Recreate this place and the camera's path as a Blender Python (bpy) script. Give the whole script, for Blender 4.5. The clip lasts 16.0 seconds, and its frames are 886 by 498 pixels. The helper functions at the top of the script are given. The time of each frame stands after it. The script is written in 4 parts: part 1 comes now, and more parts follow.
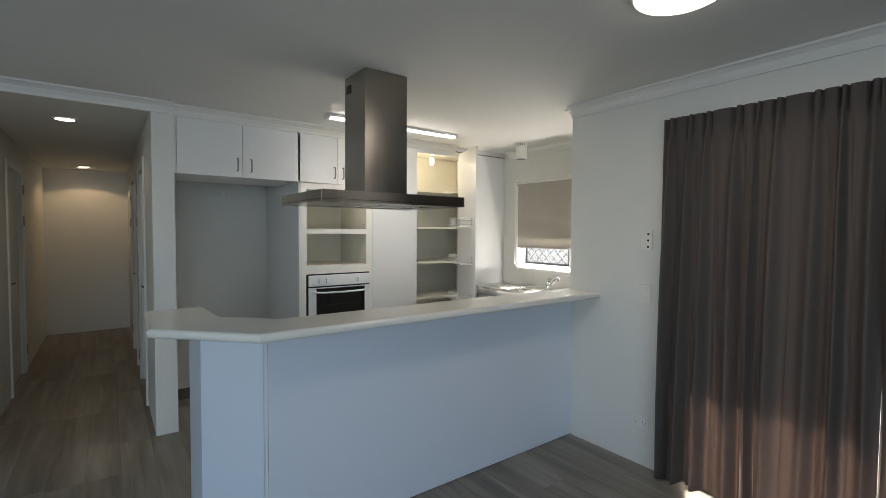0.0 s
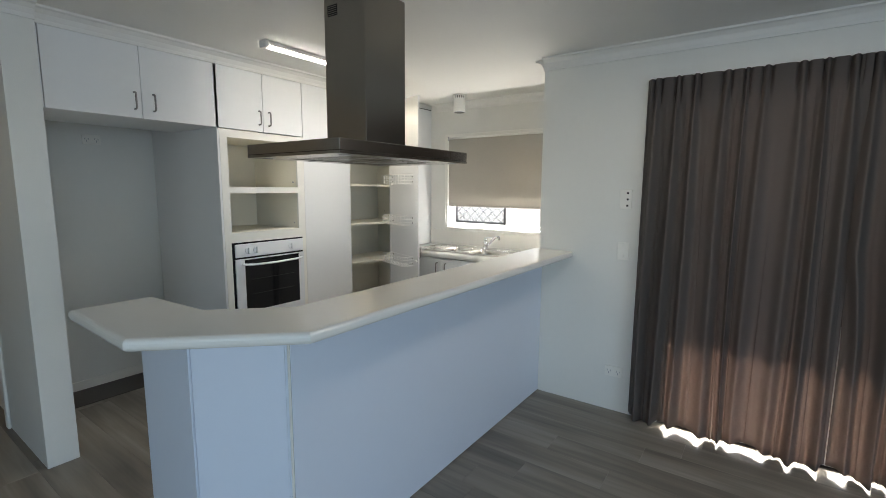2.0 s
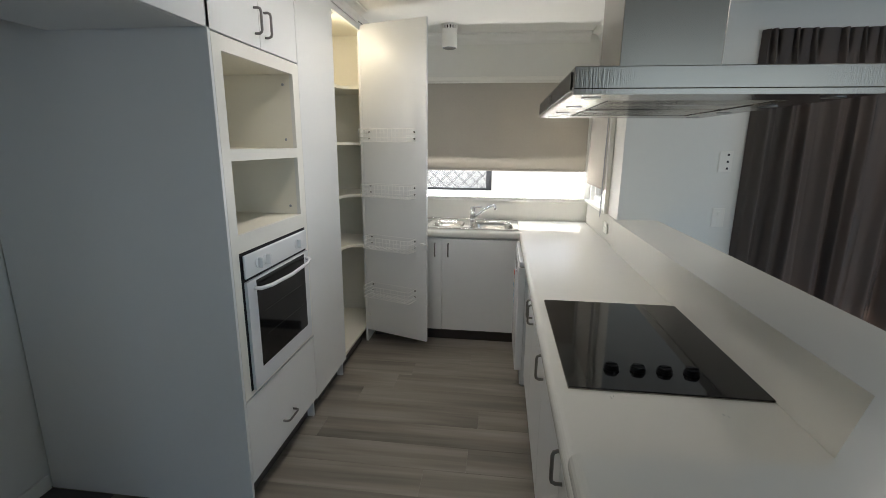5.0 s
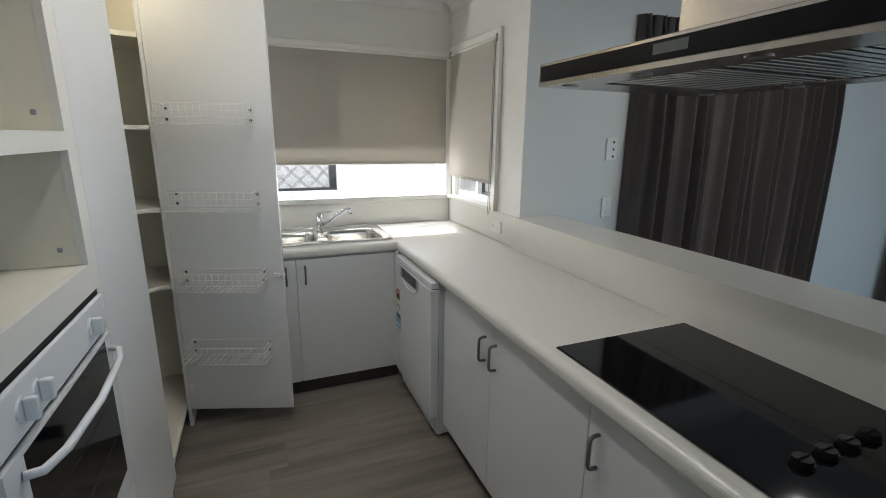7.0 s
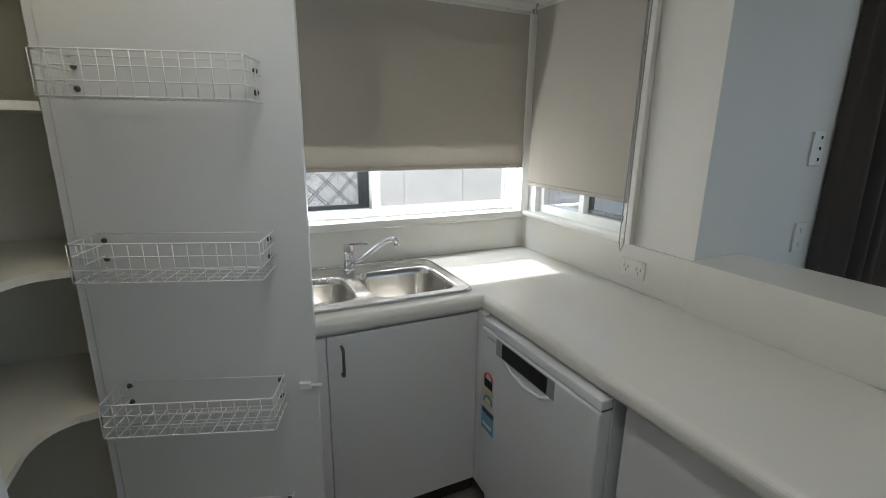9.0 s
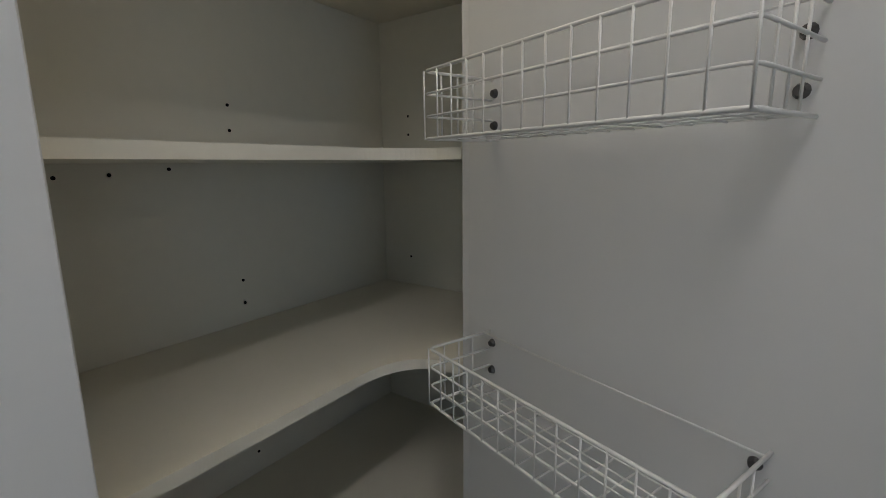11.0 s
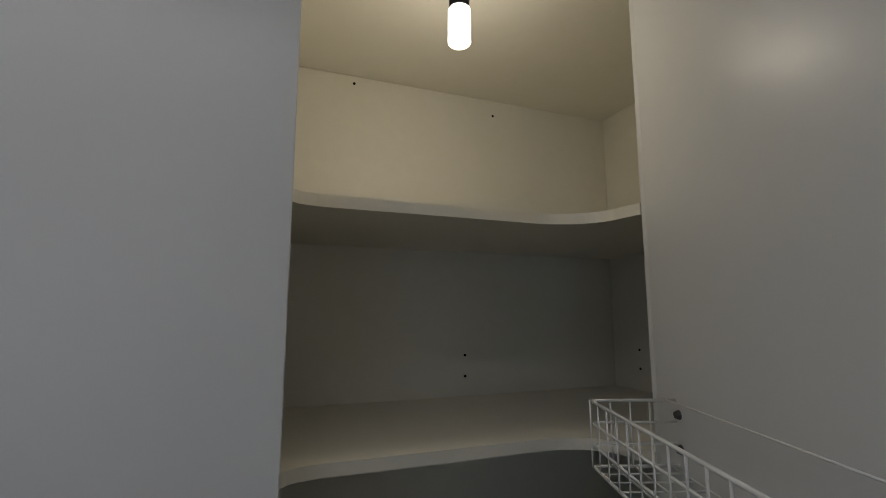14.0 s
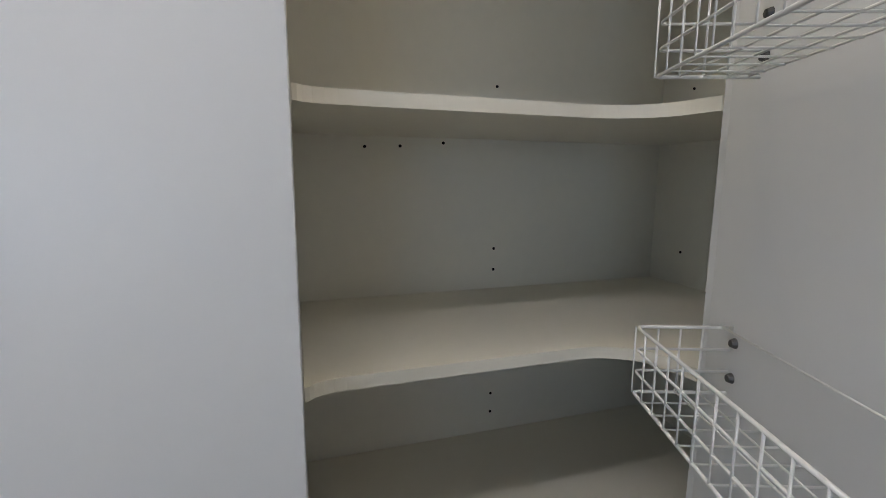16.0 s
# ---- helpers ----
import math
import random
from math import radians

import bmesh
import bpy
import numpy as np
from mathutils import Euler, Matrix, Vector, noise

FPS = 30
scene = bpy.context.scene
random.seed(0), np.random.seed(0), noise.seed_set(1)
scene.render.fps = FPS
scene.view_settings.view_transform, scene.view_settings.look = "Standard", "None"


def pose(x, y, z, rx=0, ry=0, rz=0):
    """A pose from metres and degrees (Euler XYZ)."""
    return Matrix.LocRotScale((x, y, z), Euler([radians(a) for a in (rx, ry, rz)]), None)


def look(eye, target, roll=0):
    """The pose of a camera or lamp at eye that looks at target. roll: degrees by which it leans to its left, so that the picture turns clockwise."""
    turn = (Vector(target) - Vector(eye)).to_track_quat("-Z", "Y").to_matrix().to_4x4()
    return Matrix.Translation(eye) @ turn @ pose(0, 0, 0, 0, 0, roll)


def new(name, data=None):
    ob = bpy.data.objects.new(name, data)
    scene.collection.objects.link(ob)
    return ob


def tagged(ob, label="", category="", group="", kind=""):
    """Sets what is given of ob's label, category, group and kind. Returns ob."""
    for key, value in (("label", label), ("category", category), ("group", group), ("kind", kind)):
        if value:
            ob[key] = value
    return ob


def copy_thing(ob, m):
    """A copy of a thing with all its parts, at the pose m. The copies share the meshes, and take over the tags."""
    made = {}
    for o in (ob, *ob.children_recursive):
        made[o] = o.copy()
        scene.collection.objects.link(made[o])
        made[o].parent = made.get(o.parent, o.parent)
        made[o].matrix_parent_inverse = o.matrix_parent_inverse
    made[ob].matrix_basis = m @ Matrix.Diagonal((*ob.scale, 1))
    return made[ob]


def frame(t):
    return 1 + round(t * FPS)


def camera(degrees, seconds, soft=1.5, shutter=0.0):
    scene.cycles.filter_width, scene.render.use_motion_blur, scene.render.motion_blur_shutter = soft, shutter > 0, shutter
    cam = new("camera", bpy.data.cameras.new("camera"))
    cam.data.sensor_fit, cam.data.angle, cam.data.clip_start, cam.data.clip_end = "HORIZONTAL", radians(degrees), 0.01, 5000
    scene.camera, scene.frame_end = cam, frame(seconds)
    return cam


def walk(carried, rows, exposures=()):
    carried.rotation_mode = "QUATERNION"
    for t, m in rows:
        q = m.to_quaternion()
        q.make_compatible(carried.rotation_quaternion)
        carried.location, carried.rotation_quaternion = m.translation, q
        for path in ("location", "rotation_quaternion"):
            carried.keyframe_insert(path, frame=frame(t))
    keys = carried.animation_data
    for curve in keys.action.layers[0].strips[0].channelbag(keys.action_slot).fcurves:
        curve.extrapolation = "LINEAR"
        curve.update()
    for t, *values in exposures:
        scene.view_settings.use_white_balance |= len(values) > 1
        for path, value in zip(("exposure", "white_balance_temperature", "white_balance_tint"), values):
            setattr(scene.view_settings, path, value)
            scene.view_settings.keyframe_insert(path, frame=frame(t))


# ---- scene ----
cam = camera(88.3, 16.0, soft=0.8)
PATH = [
    (0, (3.886, -2.749, 1.499), (2.277, -1.563, 1.42), 0.4),
    (0.5, (3.846, -2.859, 1.484), (2.389, -1.492, 1.402), 0.3),
    (1, (3.735, -2.935, 1.489), (2.399, -1.453, 1.359), 0.3),
    (1.5, (3.429, -3.026, 1.508), (2.2, -1.461, 1.307), 0.3),
    (2, (3.09, -3.111, 1.513), (1.94, -1.495, 1.248), 0.4),
    (2.5, (2.747, -3.206, 1.513), (1.659, -1.557, 1.204), 0.5),
    (3, (2.381, -3.193, 1.498), (1.36, -1.509, 1.148), 0.4),
    (5.5, (0.761, -2.824, 1.54), (0.797, -0.876, 1.087), 0.6),
    (6, (0.605, -2.622, 1.517), (0.907, -0.701, 1.051), 0.6),
    (6.5, (0.51, -2.385, 1.514), (1.045, -0.517, 1.039), 0.5),
    (7, (0.409, -2.145, 1.507), (1.144, -0.348, 1.03), 0.7),
    (7.5, (0.392, -1.883, 1.493), (1.268, -0.151, 1.011), 0.9),
    (8, (0.424, -1.589, 1.496), (1.377, 0.101, 1.008), 0.9),
    (8.5, (0.37, -1.265, 1.494), (1.343, 0.408, 0.99), 1.0),
    (9, (0.326, -0.979, 1.492), (1.162, 0.768, 0.992), 0.8),
    (9.5, (0.339, -0.72, 1.509), (0.831, 1.148, 0.99), 0.7),
    (10, (0.303, -0.556, 1.464), (0.335, 1.399, 1.043), 0.3),
    (10.2, (0.302, -0.493, 1.472), (0.101, 1.453, 1.058), 0.1),
    (12.3, (0.582, -0.231, 1.656), (-1.192, 0.649, 1.38), -0.3),
    (12.5, (0.541, -0.261, 1.696), (-1.194, 0.714, 1.494), -0.2),
    (13, (0.549, -0.24, 1.782), (-1.248, 0.637, 1.763), -0.2),
    (13.5, (0.571, -0.243, 1.829), (-1.264, 0.539, 1.98), -0.2),
    (14, (0.547, -0.234, 1.752), (-1.306, 0.466, 2.026), 0.0),
    (14.5, (0.505, -0.215, 1.655), (-1.367, 0.434, 1.922), 0.3),
    (15, (0.472, -0.205, 1.568), (-1.421, 0.428, 1.696), 0.2),
    (15.5, (0.456, -0.211, 1.489), (-1.444, 0.407, 1.397), 0.1),
    (16, (0.459, -0.213, 1.434), (-1.423, 0.391, 1.126), 0.3),
]
EXPOSURES = [
    (0.0, 0.78, 6650, 11), (0.5, 1.05, 6500, 10), (3.0, 0.93, 6500, 11), (5.5, 0.66, 6300, 11), (6.5, 0.57, 6200, 10), (7.0, 0.52, 6150, 10), (8.0, 0.34, 6050, 9),
    (8.5, 0.22, 6000, 9), (9.0, 0.06, 6050, 9), (10.0, -0.05, 6150, 9), (12.5, -0.36, 6250, 21), (13.0, -0.45, 6200, 18), (13.5, -0.84, 6300, 17),
    (14.0, -1.21, 6050, 14), (14.5, -1.24, 5850, 13), (15.0, -0.56, 5850, 13), (15.5, 0.02, 5950, 15), (16.0, 0.54, 6050, 16)]
E_EAST, E_SOUTH = 27, 8.0

walk(cam, [(t, look(e, a, r)) for t, e, a, r in PATH], EXPOSURES)

# ---- light ----
world = bpy.data.worlds.new("sky")
scene.world = world
world.use_nodes = True
_n = world.node_tree.nodes
_sky = _n.new("ShaderNodeTexSky")
_sky.sky_type = "NISHITA"
_sky.sun_disc = False
_sky.sun_elevation = radians(43)
_sky.sun_rotation = radians(6)
world.node_tree.links.new(_sky.outputs[0], _n["Background"].inputs[0])
_n["Background"].inputs[1].default_value = 0.15

sun = new("sun", bpy.data.lights.new("sun", "SUN"))
sun.data.energy, sun.data.angle, sun.data.color = 5.0, radians(0.5), (1.0, 0.95, 0.87)
sun.matrix_world = look((0.08, 1.0, 0.94), (0, 0, 0))


def lamp(name, kind, energy, colour, m, size=0.1, size_y=None):
    ob = new(name, bpy.data.lights.new(name, kind))
    ob.data.energy, ob.data.color = energy, colour
    if kind == "AREA":
        ob.data.shape, ob.data.size, ob.data.size_y = "RECTANGLE", size, size_y or size
    else:
        ob.data.shadow_soft_size = size
    ob.matrix_world = m
    return ob


SKY = (0.56, 0.765, 1.0)
lamp("window_skylight_east", "AREA", E_EAST, SKY, look((6.28, -3.6, 1.35), (0, -3.6, -0.9)), 2.6, 1.9)
lamp("window_skylight_south", "AREA", E_SOUTH, SKY, look((3.4, -6.05, 1.3), (3.4, 0, -0.8)), 2.8, 1.9)
lamp("sink_window_skylight", "AREA", 5.0, (0.86, 0.93, 1.0), look((0.97, 1.0, 1.40), (0.97, 0.3, 0.75)), 1.36, 0.05)
# Added fill strip on the sill, in place of sun bounced up off it.
lamp("sill_bounce_fill", "AREA", 7.0, (1.0, 0.97, 0.92), look((0.97, 1.018, 1.1025), (0.97, 0.5, 1.75)), 1.36, 0.014)
lamp("side_window_skylight", "AREA", 0.6, (0.86, 0.93, 1.0), look((1.745, 0.6, 1.33), (1.2, 0.6, 0.80)), 0.54, 0.05)
lamp("pantry_bulb_light", "POINT", 1.45, (1.0, 0.86, 0.62), pose(-0.12, 0.048, 2.19), 0.03)
lamp("tube_light_glow", "AREA", 3.2, (1.0, 0.97, 0.93), look((0.5, -0.74, 2.355), (0.5, -0.74, 0)), 0.06, 1.15).data.spread = radians(145)
lamp("oyster_light_glow", "AREA", 3, (1.0, 0.92, 0.84), look((3.01, -1.02, 2.30), (3.01, -1.02, 0)), 0.3, 0.3)
for hx, power in ((-0.66, 1.5), (-4.05, 5.5)):
    lamp("hall_downlight_glow", "SPOT", power, (1.0, 0.70, 0.38), look((hx, -2.99, 2.32), (hx, -2.99, 0)), 0.05).data.spot_size = radians(130)

# ---- materials ----


def material(name, colour, rough=0.5, metal=0.0, vary=0.06, scale=6.0, bump=0.0, bump_scale=60.0, coat=0.0, stretch=None, rough_vary=0.0):
    mat = bpy.data.materials.new(name)
    mat.use_nodes = True
    n, l = mat.node_tree.nodes, mat.node_tree.links
    b = n["Principled BSDF"]
    b.inputs["Roughness"].default_value, b.inputs["Metallic"].default_value = rough, metal
    b.inputs["Coat Weight"].default_value = coat
    tc = n.new("ShaderNodeTexCoord")
    mp = n.new("ShaderNodeMapping")
    l.new(tc.outputs["Object"], mp.inputs[0])
    if stretch:
        mp.inputs["Scale"].default_value = stretch
    big, fine = n.new("ShaderNodeTexNoise"), n.new("ShaderNodeTexNoise")
    big.inputs["Scale"].default_value, fine.inputs["Scale"].default_value = scale * 0.3, scale * 9
    big.inputs["Detail"].default_value, fine.inputs["Detail"].default_value = 4, 5
    for t in (big, fine):
        l.new(mp.outputs[0], t.inputs["Vector"])
    mix = n.new("ShaderNodeMix")
    mix.data_type = "FLOAT"
    mix.inputs[0].default_value = 0.35
    l.new(big.outputs[0], mix.inputs[2])
    l.new(fine.outputs[0], mix.inputs[3])
    ramp = n.new("ShaderNodeValToRGB")
    lo, hi = [c * (1 - vary) for c in colour], [min(1, c * (1 + vary)) for c in colour]
    ramp.color_ramp.elements[0].position, ramp.color_ramp.elements[1].position = 0.3, 0.7
    ramp.color_ramp.elements[0].color, ramp.color_ramp.elements[1].color = (*lo, 1), (*hi, 1)
    l.new(mix.outputs[0], ramp.inputs[0])
    l.new(ramp.outputs[0], b.inputs["Base Color"])
    if rough_vary:
        mr = n.new("ShaderNodeMapRange")
        mr.inputs["From Min"].default_value, mr.inputs["From Max"].default_value = 0.3, 0.7
        mr.inputs["To Min"].default_value, mr.inputs["To Max"].default_value = rough - rough_vary, rough + rough_vary
        l.new(big.outputs[0], mr.inputs["Value"])
        l.new(mr.outputs[0], b.inputs["Roughness"])
    if bump:
        bt, bp = n.new("ShaderNodeTexNoise"), n.new("ShaderNodeBump")
        bt.inputs["Scale"].default_value, bt.inputs["Detail"].default_value = bump_scale, 4
        bp.inputs["Strength"].default_value, bp.inputs["Distance"].default_value = bump, 0.004
        l.new(mp.outputs[0], bt.inputs["Vector"])
        l.new(bt.outputs[0], bp.inputs["Height"])
        l.new(bp.outputs[0], b.inputs["Normal"])
    return mat


def glow(name, colour, strength):
    mat = bpy.data.materials.new(name)
    mat.use_nodes = True
    b = mat.node_tree.nodes["Principled BSDF"]
    b.inputs["Base Color"].default_value = (*colour, 1)
    b.inputs["Emission Color"].default_value = (*colour, 1)
    b.inputs["Emission Strength"].default_value = strength
    return mat


def cloth(name, colour, through_colour, share):
    mat = material(name, colour, 0.9, 0, 0.05, 7, 0.25, 700)
    n, l = mat.node_tree.nodes, mat.node_tree.links
    tr, mx = n.new("ShaderNodeBsdfTranslucent"), n.new("ShaderNodeMixShader")
    tr.inputs[0].default_value = (*through_colour, 1)
    mx.inputs[0].default_value = share
    l.new(n["Principled BSDF"].outputs[0], mx.inputs[1])
    l.new(tr.outputs[0], mx.inputs[2])
    l.new(mx.outputs[0], n["Material Output"].inputs[0])
    return mat


def glass(name, tint=(1, 1, 1), rough=0.0):
    mat = bpy.data.materials.new(name)
    mat.use_nodes = True
    b = mat.node_tree.nodes["Principled BSDF"]
    b.inputs["Base Color"].default_value = (*tint, 1)
    b.inputs["Roughness"].default_value, b.inputs["Transmission Weight"].default_value = rough, 1.0
    b.inputs["IOR"].default_value = 1.45
    return mat


def planks(name):
    """Grey-brown vinyl boards: streaks along x, each board its own tone."""
    mat = bpy.data.materials.new(name)
    mat.use_nodes = True
    n, l = mat.node_tree.nodes, mat.node_tree.links
    b = n["Principled BSDF"]
    tc, info, geo = n.new("ShaderNodeTexCoord"), n.new("ShaderNodeObjectInfo"), n.new("ShaderNodeNewGeometry")
    add = n.new("ShaderNodeMath")
    l.new(info.outputs["Random"], add.inputs[0])
    l.new(geo.outputs["Random Per Island"], add.inputs[1])
    shift = n.new("ShaderNodeVectorMath")
    shift.operation = "MULTIPLY_ADD"
    shift.inputs[1].default_value = (1, 1, 1)
    l.new(tc.outputs["Object"], shift.inputs[0])
    sc = n.new("ShaderNodeMath")
    sc.operation = "MULTIPLY"
    sc.inputs[1].default_value = 37.0
    l.new(add.outputs[0], sc.inputs[0])
    l.new(sc.outputs[0], shift.inputs[2])
    outs = []
    for stretch, scale, detail in (((0.45, 4.0, 1.0), 1.6, 3), ((0.7, 14.0, 1.0), 2.0, 5)):
        mp, t = n.new("ShaderNodeMapping"), n.new("ShaderNodeTexNoise")
        mp.inputs["Scale"].default_value = stretch
        t.inputs["Scale"].default_value, t.inputs["Detail"].default_value = scale, detail
        t.inputs["Distortion"].default_value = 0.6
        l.new(shift.outputs[0], mp.inputs[0])
        l.new(mp.outputs[0], t.inputs["Vector"])
        outs.append(t.outputs[0])
    mix = n.new("ShaderNodeMix")
    mix.data_type = "FLOAT"
    mix.inputs[0].default_value = 0.30
    l.new(outs[0], mix.inputs[2])
    l.new(outs[1], mix.inputs[3])
    ramp = n.new("ShaderNodeValToRGB")
    e = ramp.color_ramp.elements
    e[0].position, e[1].position = 0.30, 0.72
    e[0].color, e[1].color = (0.115, 0.098, 0.083, 1), (0.34, 0.305, 0.26, 1)
    mid = e.new(0.5)
    mid.color = (0.213, 0.187, 0.152, 1)
    l.new(mix.outputs[0], ramp.inputs[0])
    tone = n.new("ShaderNodeMapRange")
    tone.inputs["To Min"].default_value, tone.inputs["To Max"].default_value = 0.92, 1.08
    frac = n.new("ShaderNodeMath")
    frac.operation = "FRACT"
    l.new(sc.outputs[0], frac.inputs[0])
    l.new(frac.outputs[0], tone.inputs["Value"])
    hsv = n.new("ShaderNodeHueSaturation")
    l.new(tone.outputs[0], hsv.inputs["Value"])
    l.new(ramp.outputs[0], hsv.inputs["Color"])
    l.new(hsv.outputs[0], b.inputs["Base Color"])
    b.inputs["Roughness"].default_value = 0.42
    bp = n.new("ShaderNodeBump")
    bp.inputs["Strength"].default_value, bp.inputs["Distance"].default_value = 0.25, 0.002
    l.new(outs[1], bp.inputs["Height"])
    l.new(bp.outputs[0], b.inputs["Normal"])
    return mat


WALL = material("wall_paint", (0.72, 0.71, 0.66), 0.55, 0, 0.02, 3, 0.12, 180)
CEIL = material("ceiling_paint", (0.74, 0.73, 0.69), 0.7, 0, 0.02, 3, 0.1, 160)
TRIM = material("trim_paint", (0.78, 0.76, 0.70), 0.35, 0, 0.02, 4)
MELAMINE = material("white_melamine", (0.748, 0.748, 0.737), 0.33, 0, 0.012, 4)
CREAM = material("cream_laminate", (0.82, 0.775, 0.655), 0.4, 0, 0.02, 5, 0.05, 260)
SCREWCUP = material("screw_cup_metal", (0.12, 0.115, 0.11), 0.4, 0.8, 0.1)
INSIDE = material("pantry_lining", (0.83, 0.80, 0.70), 0.42, 0, 0.03, 4, 0.05, 260)
# The blue cast of daylight on the bar is put into this colour.
BARFACE = material("bar_panel_daylight_tint", (0.665, 0.71, 0.785), 0.4, 0, 0.012, 3, 0.05, 200)
SPLASH = material("splashback_laminate", (0.77, 0.75, 0.69), 0.16, 0, 0.015, 5, 0.03, 40)
BENCH = material("bench_laminate", (0.75, 0.73, 0.67), 0.25, 0, 0.008, 40)
KICK = material("dark_kickboard", (0.06, 0.05, 0.045), 0.5, 0, 0.1)
GAP = material("shadow_gap", (0.05, 0.05, 0.05), 0.8)
STEEL = material("brushed_steel", (0.345, 0.315, 0.28), 0.22, 1.0, 0.03, 6, 0.08, 260, stretch=(1, 1, 0.06), rough_vary=0.03)
SINKSTEEL = material("sink_steel", (0.62, 0.60, 0.56), 0.24, 1.0, 0.06, 10, 0.08, 140, stretch=(1, 6, 1), rough_vary=0.05)
STEEL.node_tree.nodes["Principled BSDF"].inputs["Anisotropic"].default_value = 0.75
STEEL.node_tree.nodes["Principled BSDF"].inputs["Anisotropic Rotation"].default_value = 0.25
CHROME = material("chrome", (0.75, 0.75, 0.76), 0.08, 1.0, 0.02)
HANDLE = material("satin_handle", (0.24, 0.23, 0.215), 0.3, 1.0, 0.05)
BLACKGLASS = material("black_glass", (0.006, 0.006, 0.007), 0.06, 0, 0.1)
BLACKGLASS.node_tree.nodes["Principled BSDF"].inputs["Specular IOR Level"].default_value = 0.35
TOUCHGLASS = material("black_touch_glass", (0.005, 0.005, 0.006), 0.3, 0, 0.1)
TOUCHGLASS.node_tree.nodes["Principled BSDF"].inputs["Specular IOR Level"].default_value = 0.12
BLACK = material("black_plastic", (0.010, 0.010, 0.011), 0.4, 0, 0.1)
BLACK.node_tree.nodes["Principled BSDF"].inputs["Specular IOR Level"].default_value = 0.1
APPLIANCE = material("appliance_white", (0.76, 0.77, 0.78), 0.25, 0, 0.01)
GREYPL = material("grey_plastic", (0.32, 0.33, 0.34), 0.4, 0, 0.05)
WIRE = material("white_coated_wire", (0.80, 0.79, 0.76), 0.3, 0, 0.03)
BLIND = cloth("roller_blind_cloth", (0.45, 0.42, 0.365), (0.48, 0.44, 0.38), 0.20)
CURTAIN = cloth("curtain_cloth", (0.108, 0.094, 0.085), (0.48, 0.38, 0.33), 0.305)
ALU = material("dark_aluminium", (0.10, 0.10, 0.105), 0.4, 0.6, 0.08)
WHITEALU = material("white_frame", (0.78, 0.77, 0.73), 0.3, 0, 0.02)
GLASS = glass("window_glass")
DUSTYGLASS = glass("dusty_window_glass")
_d = DUSTYGLASS.node_tree.nodes
_dt, _dm, _dn, _dr = _d.new("ShaderNodeBsdfTranslucent"), _d.new("ShaderNodeMixShader"), _d.new("ShaderNodeTexNoise"), _d.new("ShaderNodeMapRange")
_dt.inputs[0].default_value = (0.85, 0.84, 0.80, 1)
_dn.inputs["Scale"].default_value, _dn.inputs["Detail"].default_value = 7.0, 6
_dr.inputs["To Min"].default_value, _dr.inputs["To Max"].default_value = 0.06, 0.20
for _a, _b in ((_dn.outputs[0], _dr.inputs["Value"]), (_dr.outputs[0], _dm.inputs[0]), (_d["Principled BSDF"].outputs[0], _dm.inputs[1]), (_dt.outputs[0], _dm.inputs[2]), (_dm.outputs[0], _d["Material Output"].inputs[0])):
    DUSTYGLASS.node_tree.links.new(_a, _b)
MESHWIRE = material("grille_wire", (0.16, 0.16, 0.165), 0.45, 0.5, 0.1)
BRASS = material("old_brass", (0.30, 0.22, 0.12), 0.35, 1.0, 0.1)
FLOORMAT = planks("vinyl_planks")
FENCE = material("pale_fence", (0.86, 0.84, 0.78), 0.7, 0, 0.06, 5)
GROUND = material("garden_ground", (0.20, 0.19, 0.16), 0.9, 0, 0.25, 4, 0.5, 30)
CONCRETE = material("pale_concrete", (0.60, 0.58, 0.55), 0.8, 0, 0.1, 6, 0.3, 60)
YELLOWPAPER = material("yellow_sticker", (0.70, 0.60, 0.34), 0.5, 0, 0.03)
BLUEPAPER = material("blue_sticker", (0.16, 0.36, 0.52), 0.5, 0, 0.03)
REDPAPER = material("red_sticker", (0.60, 0.12, 0.08), 0.5, 0, 0.03)
SCREEN = material("display_grey", (0.085, 0.095, 0.085), 0.25, 0, 0.02)
FLYMESH = bpy.data.materials.new("fly_mesh")
FLYMESH.use_nodes = True
_f = FLYMESH.node_tree.nodes
_tr, _mx = _f.new("ShaderNodeBsdfTransparent"), _f.new("ShaderNodeMixShader")
_f["Principled BSDF"].inputs["Base Color"].default_value = (0.45, 0.45, 0.45, 1)
_f["Principled BSDF"].inputs["Roughness"].default_value = 0.6
_ft, _fm = _f.new("ShaderNodeBsdfTranslucent"), _f.new("ShaderNodeMixShader")
_ft.inputs[0].default_value = (0.6, 0.6, 0.58, 1)
FLYMESH.node_tree.links.new(_f["Principled BSDF"].outputs[0], _fm.inputs[1])
FLYMESH.node_tree.links.new(_ft.outputs[0], _fm.inputs[2])
_nz = _f.new("ShaderNodeTexNoise")
_nz.inputs["Scale"].default_value = 260
_tcm = _f.new("ShaderNodeTexCoord")
_rm = _f.new("ShaderNodeMapRange")
_rm.inputs["From Min"].default_value, _rm.inputs["From Max"].default_value = 0.3, 0.7
_rm.inputs["To Min"].default_value, _rm.inputs["To Max"].default_value = 0.05, 0.45
for _a, _b in ((_tcm.outputs["Object"], _nz.inputs["Vector"]), (_nz.outputs[0], _rm.inputs["Value"]), (_rm.outputs[0], _mx.inputs[0]), (_tr.outputs[0], _mx.inputs[1]), (_fm.outputs[0], _mx.inputs[2]), (_mx.outputs[0], _f["Material Output"].inputs[0])):
    FLYMESH.node_tree.links.new(_a, _b)
BULB = glow("lit_bulb", (1.0, 0.93, 0.78), 9.0)
